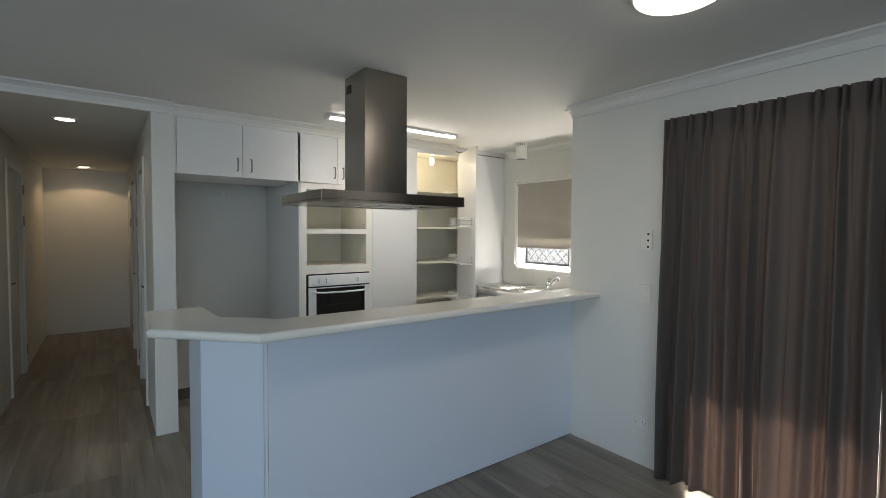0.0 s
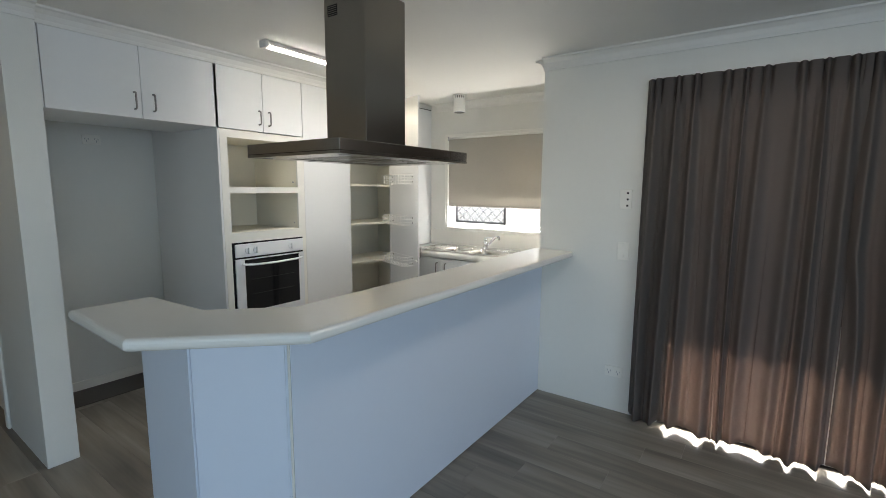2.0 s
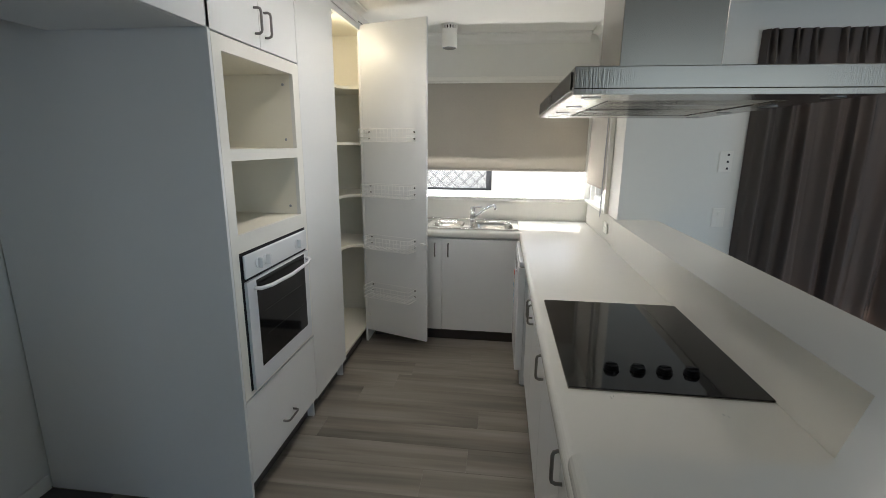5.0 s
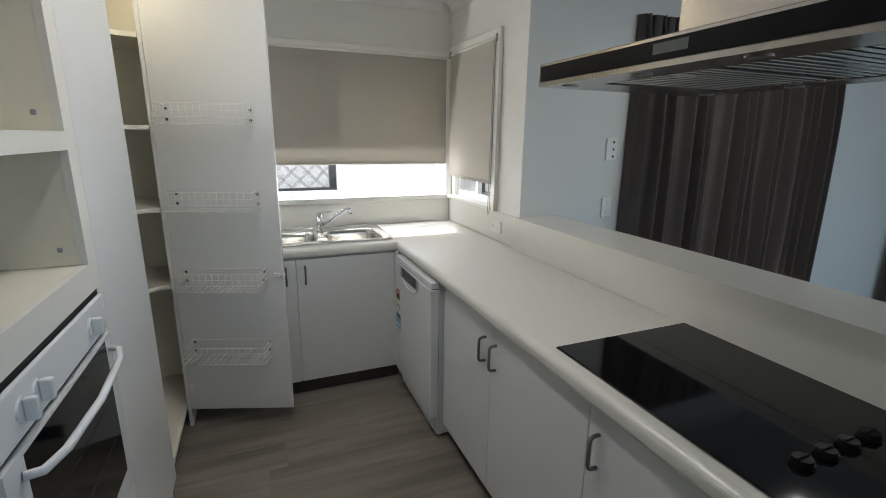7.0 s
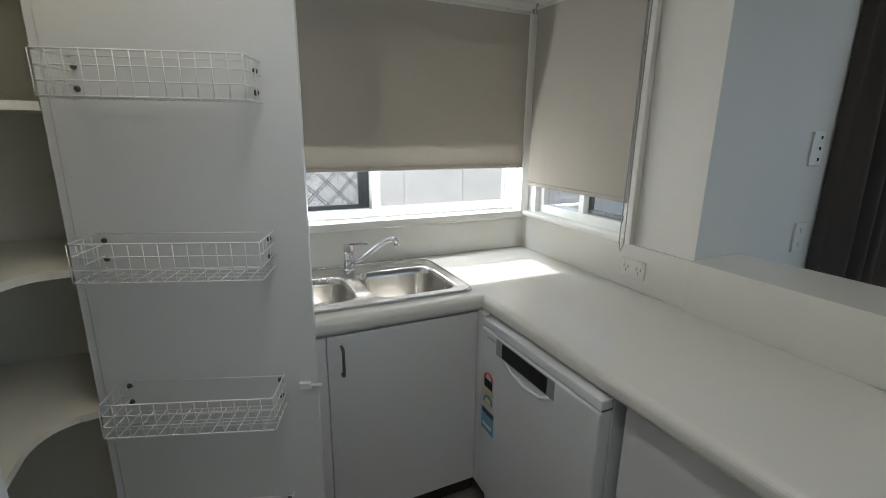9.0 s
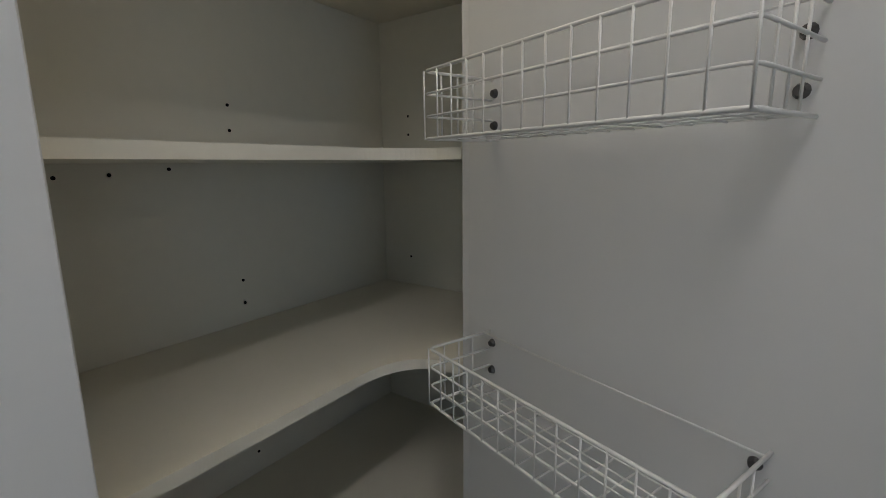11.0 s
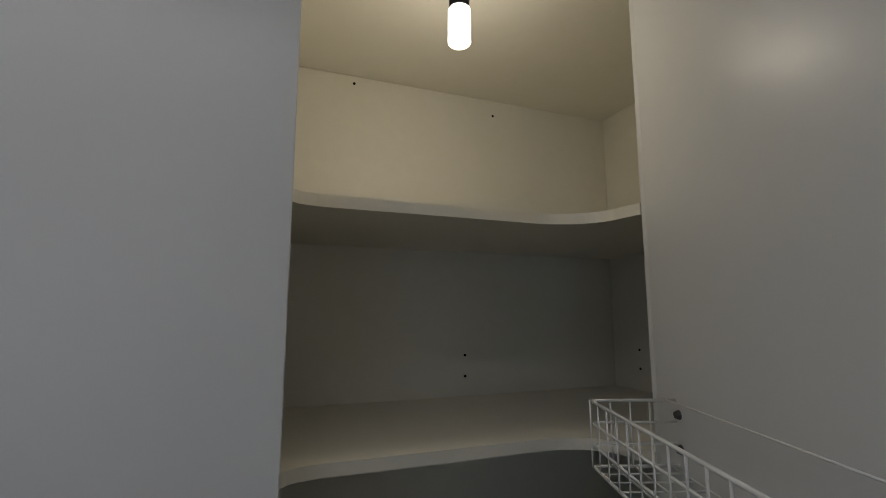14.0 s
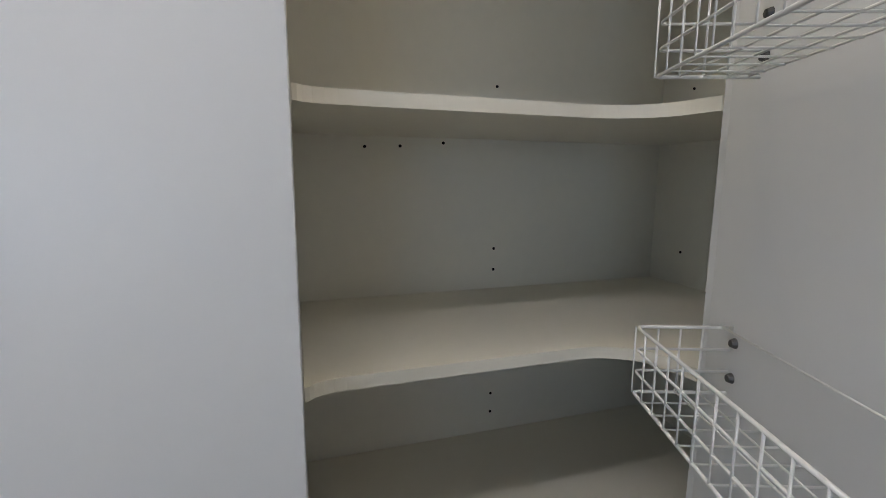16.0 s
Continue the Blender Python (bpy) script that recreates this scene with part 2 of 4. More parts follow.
TUBE = glow("lit_tube", (1.0, 0.97, 0.91), 10.0)
OYSTER = glow("lit_diffuser", (1.0, 0.95, 0.85), 2.6)
DOWNLIGHT = glow("lit_downlight", (1.0, 0.90, 0.74), 7.0)

# ---- mesh helpers ----


def mesh_of(name, bm, mat, smooth=False):
    me = bpy.data.meshes.new(name)
    bmesh.ops.recalc_face_normals(bm, faces=bm.faces)
    bm.to_mesh(me)
    bm.free()
    me.materials.append(mat)
    if smooth:
        for p in me.polygons:
            p.use_smooth = True
    return me


def part(name, bm, mat, parent=None, label="", smooth=False):
    ob = new(name, mesh_of(name, bm, mat, smooth))
    if parent is not None:
        ob.parent = parent
    if label:
        tagged(ob, label)
    return ob


def thing(name, label, category, group="", kind="", at=(0, 0, 0)):
    ob = new(name)
    ob.empty_display_size = 0.1
    ob.location = at
    return tagged(ob, label, category, group, kind)


def structure(name, bm, mat, label, category):
    return tagged(part(name, bm, mat), label, category, kind="structure")


def add_box(bm, x0, x1, y0, y1, z0, z1, bevel=0.0, seg=1):
    ret = bmesh.ops.create_cube(bm, size=1.0, matrix=Matrix.LocRotScale(((x0 + x1) / 2, (y0 + y1) / 2, (z0 + z1) / 2), None, (x1 - x0, y1 - y0, z1 - z0)))
    if bevel:
        edges = list({e for v in ret["verts"] for e in v.link_edges})
        bmesh.ops.bevel(bm, geom=edges, offset=bevel, segments=seg, affect="EDGES", profile=0.5)
    return bm


def box(x0, x1, y0, y1, z0, z1, bevel=0.0, seg=1):
    return add_box(bmesh.new(), x0, x1, y0, y1, z0, z1, bevel, seg)


def add_cyl(bm, p, q, r, r2=None, n=16, caps=True):
    p, q = Vector(p), Vector(q)
    m = Matrix.Translation((p + q) / 2) @ (q - p).to_track_quat("Z", "Y").to_matrix().to_4x4()
    bmesh.ops.create_cone(bm, cap_ends=caps, segments=n, radius1=r, radius2=r if r2 is None else r2, depth=(q - p).length, matrix=m)
    return bm


def cyl(p, q, r, r2=None, n=16):
    return add_cyl(bmesh.new(), p, q, r, r2, n)


def add_tube(bm, pts, r, n=8):
    """A round bar through the points."""
    pts = [Vector(p) for p in pts]
    rings = []
    for i, p in enumerate(pts):
        d = (pts[min(i + 1, len(pts) - 1)] - pts[max(i - 1, 0)]).normalized()
        q = d.to_track_quat("Z", "Y")
        rings.append([bm.verts.new(p + q @ Vector((r * math.cos(2 * math.pi * k / n), r * math.sin(2 * math.pi * k / n), 0))) for k in range(n)])
    for a, b in zip(rings, rings[1:]):
        for k in range(n):
            # align the rings by the nearest vertex, so that the tube does not twist
            j = min(range(n), key=lambda s: (b[s].co - pts[rings.index(b)] - (a[0].co - pts[rings.index(a)])).length) if k == 0 else j
            bm.faces.new((a[k], a[(k + 1) % n], b[(k + 1 + j) % n], b[(k + j) % n]))
    bm.faces.new(rings[0][::-1])
    bm.faces.new(rings[-1])
    return bm


def prism(points, z0, z1, bevel=0.0, seg=3, pick=None):
    """A plate of the given outline; bevel rounds its long edges, all or those that pick() names."""
    bm = bmesh.new()
    lo = [bm.verts.new((x, y, z0)) for x, y in points]
    hi = [bm.verts.new((x, y, z1)) for x, y in points]
    bm.faces.new(lo[::-1])
    bm.faces.new(hi)
    k = len(points)
    for i in range(k):
        bm.faces.new((lo[i], lo[(i + 1) % k], hi[(i + 1) % k], hi[i]))
    if bevel:
        es = [e for e in bm.edges if abs(e.verts[0].co.z - e.verts[1].co.z) < 1e-6 and (pick is None or pick(e))]
        bmesh.ops.bevel(bm, geom=es, offset=bevel, segments=seg, affect="EDGES", profile=0.5)
    return bm


def sheet(us, vs, w0, w1, axis, holes=()):
    """A wall or plate of thickness w0..w1 across axis, cut by rectangular holes (u0, u1, v0, v1), whose bounds are among us and vs."""
    us = sorted(set(us) | {h[i] for h in holes for i in (0, 1)})
    vs = sorted(set(vs) | {h[i] for h in holes for i in (2, 3)})
    keep = lambda i, j: 0 <= i < len(us) - 1 and 0 <= j < len(vs) - 1 and not any(
        h[0] <= us[i] and us[i + 1] <= h[1] and h[2] <= vs[j] and vs[j + 1] <= h[3] for h in holes)
    bm, made = bmesh.new(), {}

    def vert(i, j, w):
        if (i, j, w) not in made:
            u, v = us[i], vs[j]
            made[i, j, w] = bm.verts.new({"x": (w, u, v), "y": (u, w, v), "z": (u, v, w)}[axis])
        return made[i, j, w]

    for i in range(len(us) - 1):
        for j in range(len(vs) - 1):
            if not keep(i, j):
                continue
            for w in (w0, w1):
                bm.faces.new([vert(a, b, w) for a, b in ((i, j), (i + 1, j), (i + 1, j + 1), (i, j + 1))])
            for (a, b), (c, d), (s, t) in (((i, j), (i + 1, j), (i, j - 1)), ((i, j + 1), (i + 1, j + 1), (i, j + 1)), ((i, j), (i, j + 1), (i - 1, j)), ((i + 1, j), (i + 1, j + 1), (i + 1, j))):
                if not keep(s, t):
                    bm.faces.new((vert(a, b, w0), vert(c, d, w0), vert(c, d, w1), vert(a, b, w1)))
    return bm


def bow_handle(parent, p, q, out, reach=0.03, r=0.0055, mat=None):
    """A bow handle from p to q that stands off along out."""
    p, q, out = Vector(p), Vector(q), Vector(out).normalized() * reach
    d = (q - p).normalized() * 0.014
    pts = [p, p + out * 0.6, p + out * 0.9 + d * 0.35, p + out + d, q + out - d, q + out * 0.9 - d * 0.35, q + out * 0.6, q]
    return part("handle", add_tube(bmesh.new(), pts, r, 8), mat or HANDLE, parent, "satin metal bow handle", True)

# ---- the setting ----
CH = 2.40
structure("floor", prism([(-0.07, -6.2), (6.42, -6.2), (6.42, 0.12), (1.86, 0.12), (1.86, 1.12), (-1.1, 1.12), (-1.1, -2.345), (-4.62, -2.345), (-4.62, -3.57), (-0.07, -3.57)], -0.12, -0.009), KICK, "dark underlay below grey vinyl planks", "floor")
structure("ceiling", box(0.05, 6.4, -6.2, 1.12, CH, CH + 0.1), CEIL, "plain white painted plasterboard ceiling", "ceiling")
structure("ceiling_recess", box(-1.1, 0.05, -2.345, 1.12, CH, CH + 0.1), CEIL, "plain white ceiling above tall cupboards", "ceiling")
structure("ceiling_hall", add_box(box(-4.62, -0.985, -3.57, -2.3452, 2.3353, CH + 0.1), -0.9845, -0.0705, -3.57, -2.4852, 2.3353, CH + 0.1), CEIL, "plain white painted hallway ceiling", "ceiling")
structure("wall_north_living", sheet((1.86, 6.4), (0, CH), 0, 0.12, "y", [(2.60, 4.30, 0, 2.08)]), WALL, "white painted wall with curtained sliding door", "wall")
structure("wall_kitchen_east", sheet((0, 1.0), (0, CH), 1.74, 1.86, "x", [(0.30, 0.90, 1.10, 2.04)]), WALL, "white painted wall with narrow side window", "wall")
structure("wall_kitchen_north", sheet((-1.1, 1.86), (0, CH), 1.0, 1.12, "y", [(0.25, 1.69, 1.10, 2.03)]), WALL, "white painted wall behind the sink", "wall")
structure("wall_west", box(-1.1, -0.98, -2.345, 1.0, 0, CH), WALL, "white painted wall at back of fridge recess", "wall")
structure("wall_hall_north", sheet((-4.5, 0.05), (0, 2.335), -2.485, -2.345, "y", [(-1.52, -0.72, 0, 2.04), (-2.95, -2.15, 0, 2.04)]), WALL, "white painted hallway wall with doors", "wall")
structure("wall_nib_top", box(-0.98, 0.05, -2.485, -2.345, 2.335, CH), WALL, "white painted wall above the hallway corner", "wall")
structure("wall_hall_south", sheet((-4.5, 0.05), (0, 2.335), -3.57, -3.45, "y", [(-2.42, -1.60, 0, 2.04)]), WALL, "white painted hallway wall with a door", "wall")
structure("wall_hall_end", box(-4.62, -4.5, -3.57, -2.345, 0, 2.335), WALL, "plain painted wall at the end of the hallway", "wall")
structure("wall_west_living", box(-0.07, 0.05, -6.2, -3.57, 0, CH), WALL, "plain white painted living room wall", "wall")
structure("wall_east", sheet((-6.2, 0), (0, CH), 6.3, 6.42, "x", [(-4.9, -2.3, 0.4, 2.3)]), WALL, "white painted wall with a wide window", "wall")
structure("wall_south", sheet((0.05, 6.3), (0, CH), -6.2, -6.08, "y", [(2.0, 4.8, 0.35, 2.25)]), WALL, "white painted wall with a wide window", "wall")
structure("wall_hall_header", box(-0.07, 0.05, -3.57, -2.485, 2.335, CH), WALL, "white painted header over the hallway opening", "wall")


def cornice(name, p, q, into):
    """A cove along p..q under the ceiling, that bulges towards into."""
    bm = bmesh.new()
    prof = [(0, -0.075), (0.008, -0.075), (0.012, -0.055), (0.026, -0.03), (0.05, -0.014), (0.07, -0.010), (0.075, 0), (0, 0)]
    rows = [[bm.verts.new((x + into[0] * a, y + into[1] * a, CH - 0.001 + b)) for a, b in prof] for x, y in (p, q)]
    k = len(prof)
    for i in range(k):
        bm.faces.new((rows[0][i], rows[0][(i + 1) % k], rows[1][(i + 1) % k], rows[1][i]))
    bm.faces.new(rows[0][::-1])
    bm.faces.new(rows[1])
    return structure(name, bm, CEIL, "white plaster cove cornice below the ceiling", "cornice")


cornice("cornice_tall_units", (0.003, -2.345), (0.003, 0.262), (1, 0))
cornice("cornice_hall_header", (0.053, -6.0), (0.053, -2.345), (1, 0))
cornice("cornice_kitchen_north", (0.08, 0.999), (1.66, 0.999), (0, -1))
cornice("cornice_kitchen_east", (1.739, 0.0), (1.739, 0.995), (-1, 0))
cornice("cornice_living_north", (1.745, -0.001), (6.29, -0.001), (0, -1))
cornice("cornice_living_east", (6.299, -6.0), (6.299, -0.08), (-1, 0))
structure("skirting_recess", box(-0.98, -0.966, -2.34, -1.43, 0, 0.07, 0.003), TRIM, "narrow white skirting board in the fridge recess", "skirting")
# Thin dark sheet laid over the planks along the recess's back wall.
structure("bare_floor_strip", box(-0.965, -0.66, -2.338, -1.43, 0.0005, 0.004), KICK, "thin dark strip over the floor at back of fridge recess", "floor")
structure("splashback_north", box(0.0, 1.735, 0.993, 0.9995, 0.902, 1.062), SPLASH, "glossy white laminate splashback behind the sink", "splashback")
structure("splashback_east", box(1.733, 1.7395, 0.0, 0.992, 0.902, 1.075), SPLASH, "glossy white laminate splashback beside the bench", "splashback")

# outside
structure("ground", box(-60, 60, -60, 90, -0.25, -0.13), GROUND, "bare garden ground outside the windows", "ground")
structure("side_path", box(-3.0, 1.9, 1.121, 4.9, -0.13, -0.05), CONCRETE, "pale concrete path outside the kitchen window", "path")
structure("patio", box(1.9, 7.5, 0.125, 3.2, -0.13, -0.03), CONCRETE, "pale concrete patio slab outside the sliding door", "patio")
structure("patio_roof", box(1.95, 8.5, 0.13, 1.92, 2.42, 2.5), CEIL, "white patio roof over the sliding door", "roof")


def fence():
    f = thing("boundary_fence", "pale grey ribbed metal boundary fence", "fence", at=(0, 4.5, -0.13))
    me = mesh_of("fence_panel", box(-0.40, 0.40, -0.012, 0.012, 0.02, 1.8, 0.006), FENCE)
    pm = mesh_of("fence_post", box(-0.025, 0.025, -0.03, 0.03, 0, 1.85, 0.004), FENCE)
    for i in range(16):
        for nm, m, dx in (("panel", me, 0.42), ("post", pm, 0)):
            o = new(nm, m)
            o.parent = f
            o.location = (-6 + 0.84 * i + dx, 0, 0)


fence()

# ---- hallway doors ----


def hall_door(x0, x1, y, out):
    d = thing("hall_door", "white painted flush hallway door, closed", "door", "hallway doors", at=(x0, y, 0))
    leaf = part("door_leaf", box(0.012, x1 - x0 - 0.012, 0.045 * -out - 0.018, 0.045 * -out + 0.018, 0.008, 2.03, 0.003), TRIM, d)
    w = x1 - x0
    part("frame_side", box(0.0, 0.011, -0.07 * out - 0.06, -0.07 * out + 0.06, 0, 2.04), TRIM, d)
    part("frame_side", box(w - 0.011, w, -0.07 * out - 0.06, -0.07 * out + 0.06, 0, 2.04), TRIM, d)
    for a, b, c, e in ((-0.06, -0.002, 0, 2.1), (w + 0.002, w + 0.06, 0, 2.1)):
        part("architrave", box(a, b, min(0.001 * out, 0.018 * out), max(0.001 * out, 0.018 * out), c, e, 0.004), TRIM, d)
    part("architrave", box(-0.002, w + 0.002, min(0.001 * out, 0.018 * out), max(0.001 * out, 0.018 * out), 2.042, 2.1, 0.004), TRIM, d)
    for hz in (0.2, 1.52, 1.84):
        part("hinge", box(-0.026, -0.002, min(0.0182 * out, 0.026 * out), max(0.0182 * out, 0.026 * out), hz, hz + 0.1, 0.002), BRASS, d, "aged brass hinge")
    kx = w - 0.07
    yk = -0.027 * out
    bm = cyl((kx, yk, 1.0), (kx, yk + 0.008 * out, 1.0), 0.027)
    add_cyl(bm, (kx, yk, 1.0), (kx, yk + 0.05 * out, 1.0), 0.009)
    add_tube(bm, [(kx, yk + 0.05 * out, 1.0), (kx - 0.05, yk + 0.052 * out, 1.0), (kx - 0.11, yk + 0.046 * out, 1.0)], 0.008)
    part("door_handle", bm, HANDLE, d, "satin metal lever handle", True)
    return d


hall_door(-1.52, -0.72, -2.485, -1)
hall_door(-2.95, -2.15, -2.485, -1)
hall_door(-2.42, -1.60, -3.45, 1)
for hx in (-0.66, -4.05):
    dl = thing("recessed_downlight", "round white recessed downlight, switched on", "downlight", "hallway downlights", at=(hx, -2.99, 2.335))
    bm = bmesh.new()
    bmesh.ops.create_circle(bm, segments=32, radius=0.078)
    g = bmesh.ops.extrude_edge_only(bm, edges=bm.edges[:])
    for v in [v for v in g["geom"] if isinstance(v, bmesh.types.BMVert)]:
        v.co *= 0.78
        v.co.z = -0.008
    part("rim", bm, TRIM, dl)
    part("lens", cyl((0, 0, -0.006), (0, 0, -0.001), 0.0605, n=32), DOWNLIGHT, dl, "glowing warm lens")

# ---- tall units along the west side ----


def cupboard_door(parent, y0, y1, z0, z1, handle=None, x=0.0, name="door"):
    d = part(name, box(x - 0.017, x, y0 + 0.0015, y1 - 0.0015, z0 + 0.0015, z1 - 0.0015, 0.0015), MELAMINE, parent)
    if handle is not None:
        bow_handle(d, (x, handle[0], handle[1] - 0.048), (x, handle[0], handle[1] + 0.048), (1, 0, 0))
    return d


def tall_units():
    # cupboards over the fridge space
    c = thing("overhead_cupboard", "white two-door cupboard above the empty fridge space", "cupboard", at=(0, 0, 0))
    part("body", box(-0.60, -0.019, -2.343, -1.432, 1.912, 2.328), MELAMINE, c)
    cupboard_door(c, -2.325, -1.868, 1.91, 2.33, (-1.908, 2.01))
    cupboard_door(c, -1.868, -1.425, 1.91, 2.33, (-1.805, 2.01))
    part("scribe_strip", box(-0.017, -0.002, -2.343, -2.327, 1.912, 2.328), MELAMINE, c)
    # oven tower
    t = thing("oven_tower", "tall white oven cabinet with two open niches", "cabinet")
    part("side_panel", box(-0.97, 0.0, -1.423, -1.407, 0.0, 2.33, 0.001), MELAMINE, t, "tall plain grey-white end panel")
    part("side_panel", box(-0.60, -0.02, -0.733, -0.717, 0.0, 2.33), MELAMINE, t)
    part("back", box(-0.60, -0.585, -1.406, -0.734, 0.1, 2.33), CREAM, t)
    part("front_frame", sheet((-1.406, -0.718), (0.50, 1.905), -0.018, 0.0, "x", [(-1.352, -0.782, 1.51, 1.852), (-1.352, -0.782, 1.183, 1.466), (-1.36, -0.752, 0.52, 1.112)]), TRIM, t, "cream laminate face frame")
    for z0 in (1.495, 1.168, 1.853):
        part("niche_shelf", box(-0.584, -0.0185, -1.406, -0.734, z0, z0 + 0.015), CREAM, t)
    for y0 in (-1.372, -0.781):
        part("niche_side", box(-0.584, -0.0185, y0, y0 + 0.02, 1.184, 1.852), CREAM, t)
    for yy, zz in ((-0.79, 1.545), (-0.79, 1.22), (-0.79, 1.80)):
        part("shelf_clip", box(-0.055, -0.045, yy - 0.002, yy + 0.006, zz, zz + 0.012, 0.002), GREYPL, t)
    cupboard_door(t, -1.425, -1.066, 1.91, 2.33, (-1.10, 2.01))
    cupboard_door(t, -1.066, -0.72, 1.91, 2.33, (-1.02, 2.01))
    dr = part("drawer_front", box(-0.017, 0.0, -1.404, -0.7215, 0.115, 0.492, 0.0015), MELAMINE, t)
    bow_handle(dr, (0, -1.115, 0.226), (0, -1.01, 0.226), (1, 0, 0))
    part("kickboard", box(-0.07, -0.055, -1.405, -0.735, 0, 0.1), KICK, t, "dark kickboard")
    # tall closed cupboard
    p = thing("broom_cupboard", "tall plain white cupboard beside the pantry", "cupboard")
    part("door", box(-0.017, 0.0, -0.7165, -0.2145, 0.105, 2.33, 0.0015), MELAMINE, p)
    part("side_panel", box(-0.555, -0.0175, -0.2465, -0.2305, 0.0, 2.33), MELAMINE, p)
    part("kickboard", box(-0.07, -0.055, -0.716, -0.246, 0, 0.1), KICK, p, "dark kickboard")


tall_units()
structure("bulkhead", box(-0.6, -0.018, -2.343, 0.998, 2.362, CH - 0.001), WALL, "white bulkhead strip above the tall cupboards", "bulkhead")


def oven():
    o = thing("wall_oven", "white built-in electric oven with dark glass door", "oven", at=(-0.02, -1.343, 0.52))
    W = 0.588
    part("body", box(-0.55, -0.019, 0.01, W - 0.01, 0.01, 0.57), BLACK, o)
    part("trim_seal", box(-0.015, 0.0188, -0.0165, W + 0.0028, 0.0005, 0.5915), BLACK, o, "black rubber seal")
    panel = part("control_panel", box(0.0192, 0.030, 0.002, W, 0.482, 0.580, 0.006, 3), APPLIANCE, o)
    for ky in (0.10, 0.165, 0.47):
        k = bmesh.new()
        add_cyl(k, (0.028, ky, 0.53), (0.034, ky, 0.53), 0.024, 0.022, 20)
        add_box(k, 0.034, 0.056, ky - 0.007, ky + 0.007, 0.508, 0.552, 0.004, 2)
        part("knob", k, APPLIANCE, panel, "white moulded knob")
    for i, ky in enumerate((0.075, 0.14, 0.29, 0.31, 0.445)):
        part("printed_mark", box(0.0282, 0.0286, ky, ky + 0.022, 0.563, 0.566), GREYPL, panel)
    # glazed door
    door = part("door", sheet((0.002, W), (0.001, 0.470), 0.0192, 0.032, "x", [(0.07, W - 0.05, 0.075, 0.462)]), APPLIANCE, o)
    part("door_glass", box(0.024, 0.0325, 0.0705, W - 0.0505, 0.0755, 0.4615), BLACKGLASS, door, "dark reflective door glass")
    for zz in (0.20, 0.31):
        part("rack_line", box(0.0327, 0.0330, 0.12, W - 0.10, zz, zz + 0.0022), SCREEN, door)
    hb = bmesh.new()
    add_tube(hb, [(0.034, 0.05, 0.435), (0.058, 0.06, 0.432), (0.072, 0.12, 0.428), (0.08, W / 2, 0.425), (0.072, W - 0.10, 0.428), (0.058, W - 0.04, 0.432), (0.034, W - 0.03, 0.435)], 0.0085, 10)
    part("handle", hb, APPLIANCE, door, "bowed white bar handle", True)


oven()


# ---- pantry ----
HINGE = Vector((0.002, 0.312, 0.0))


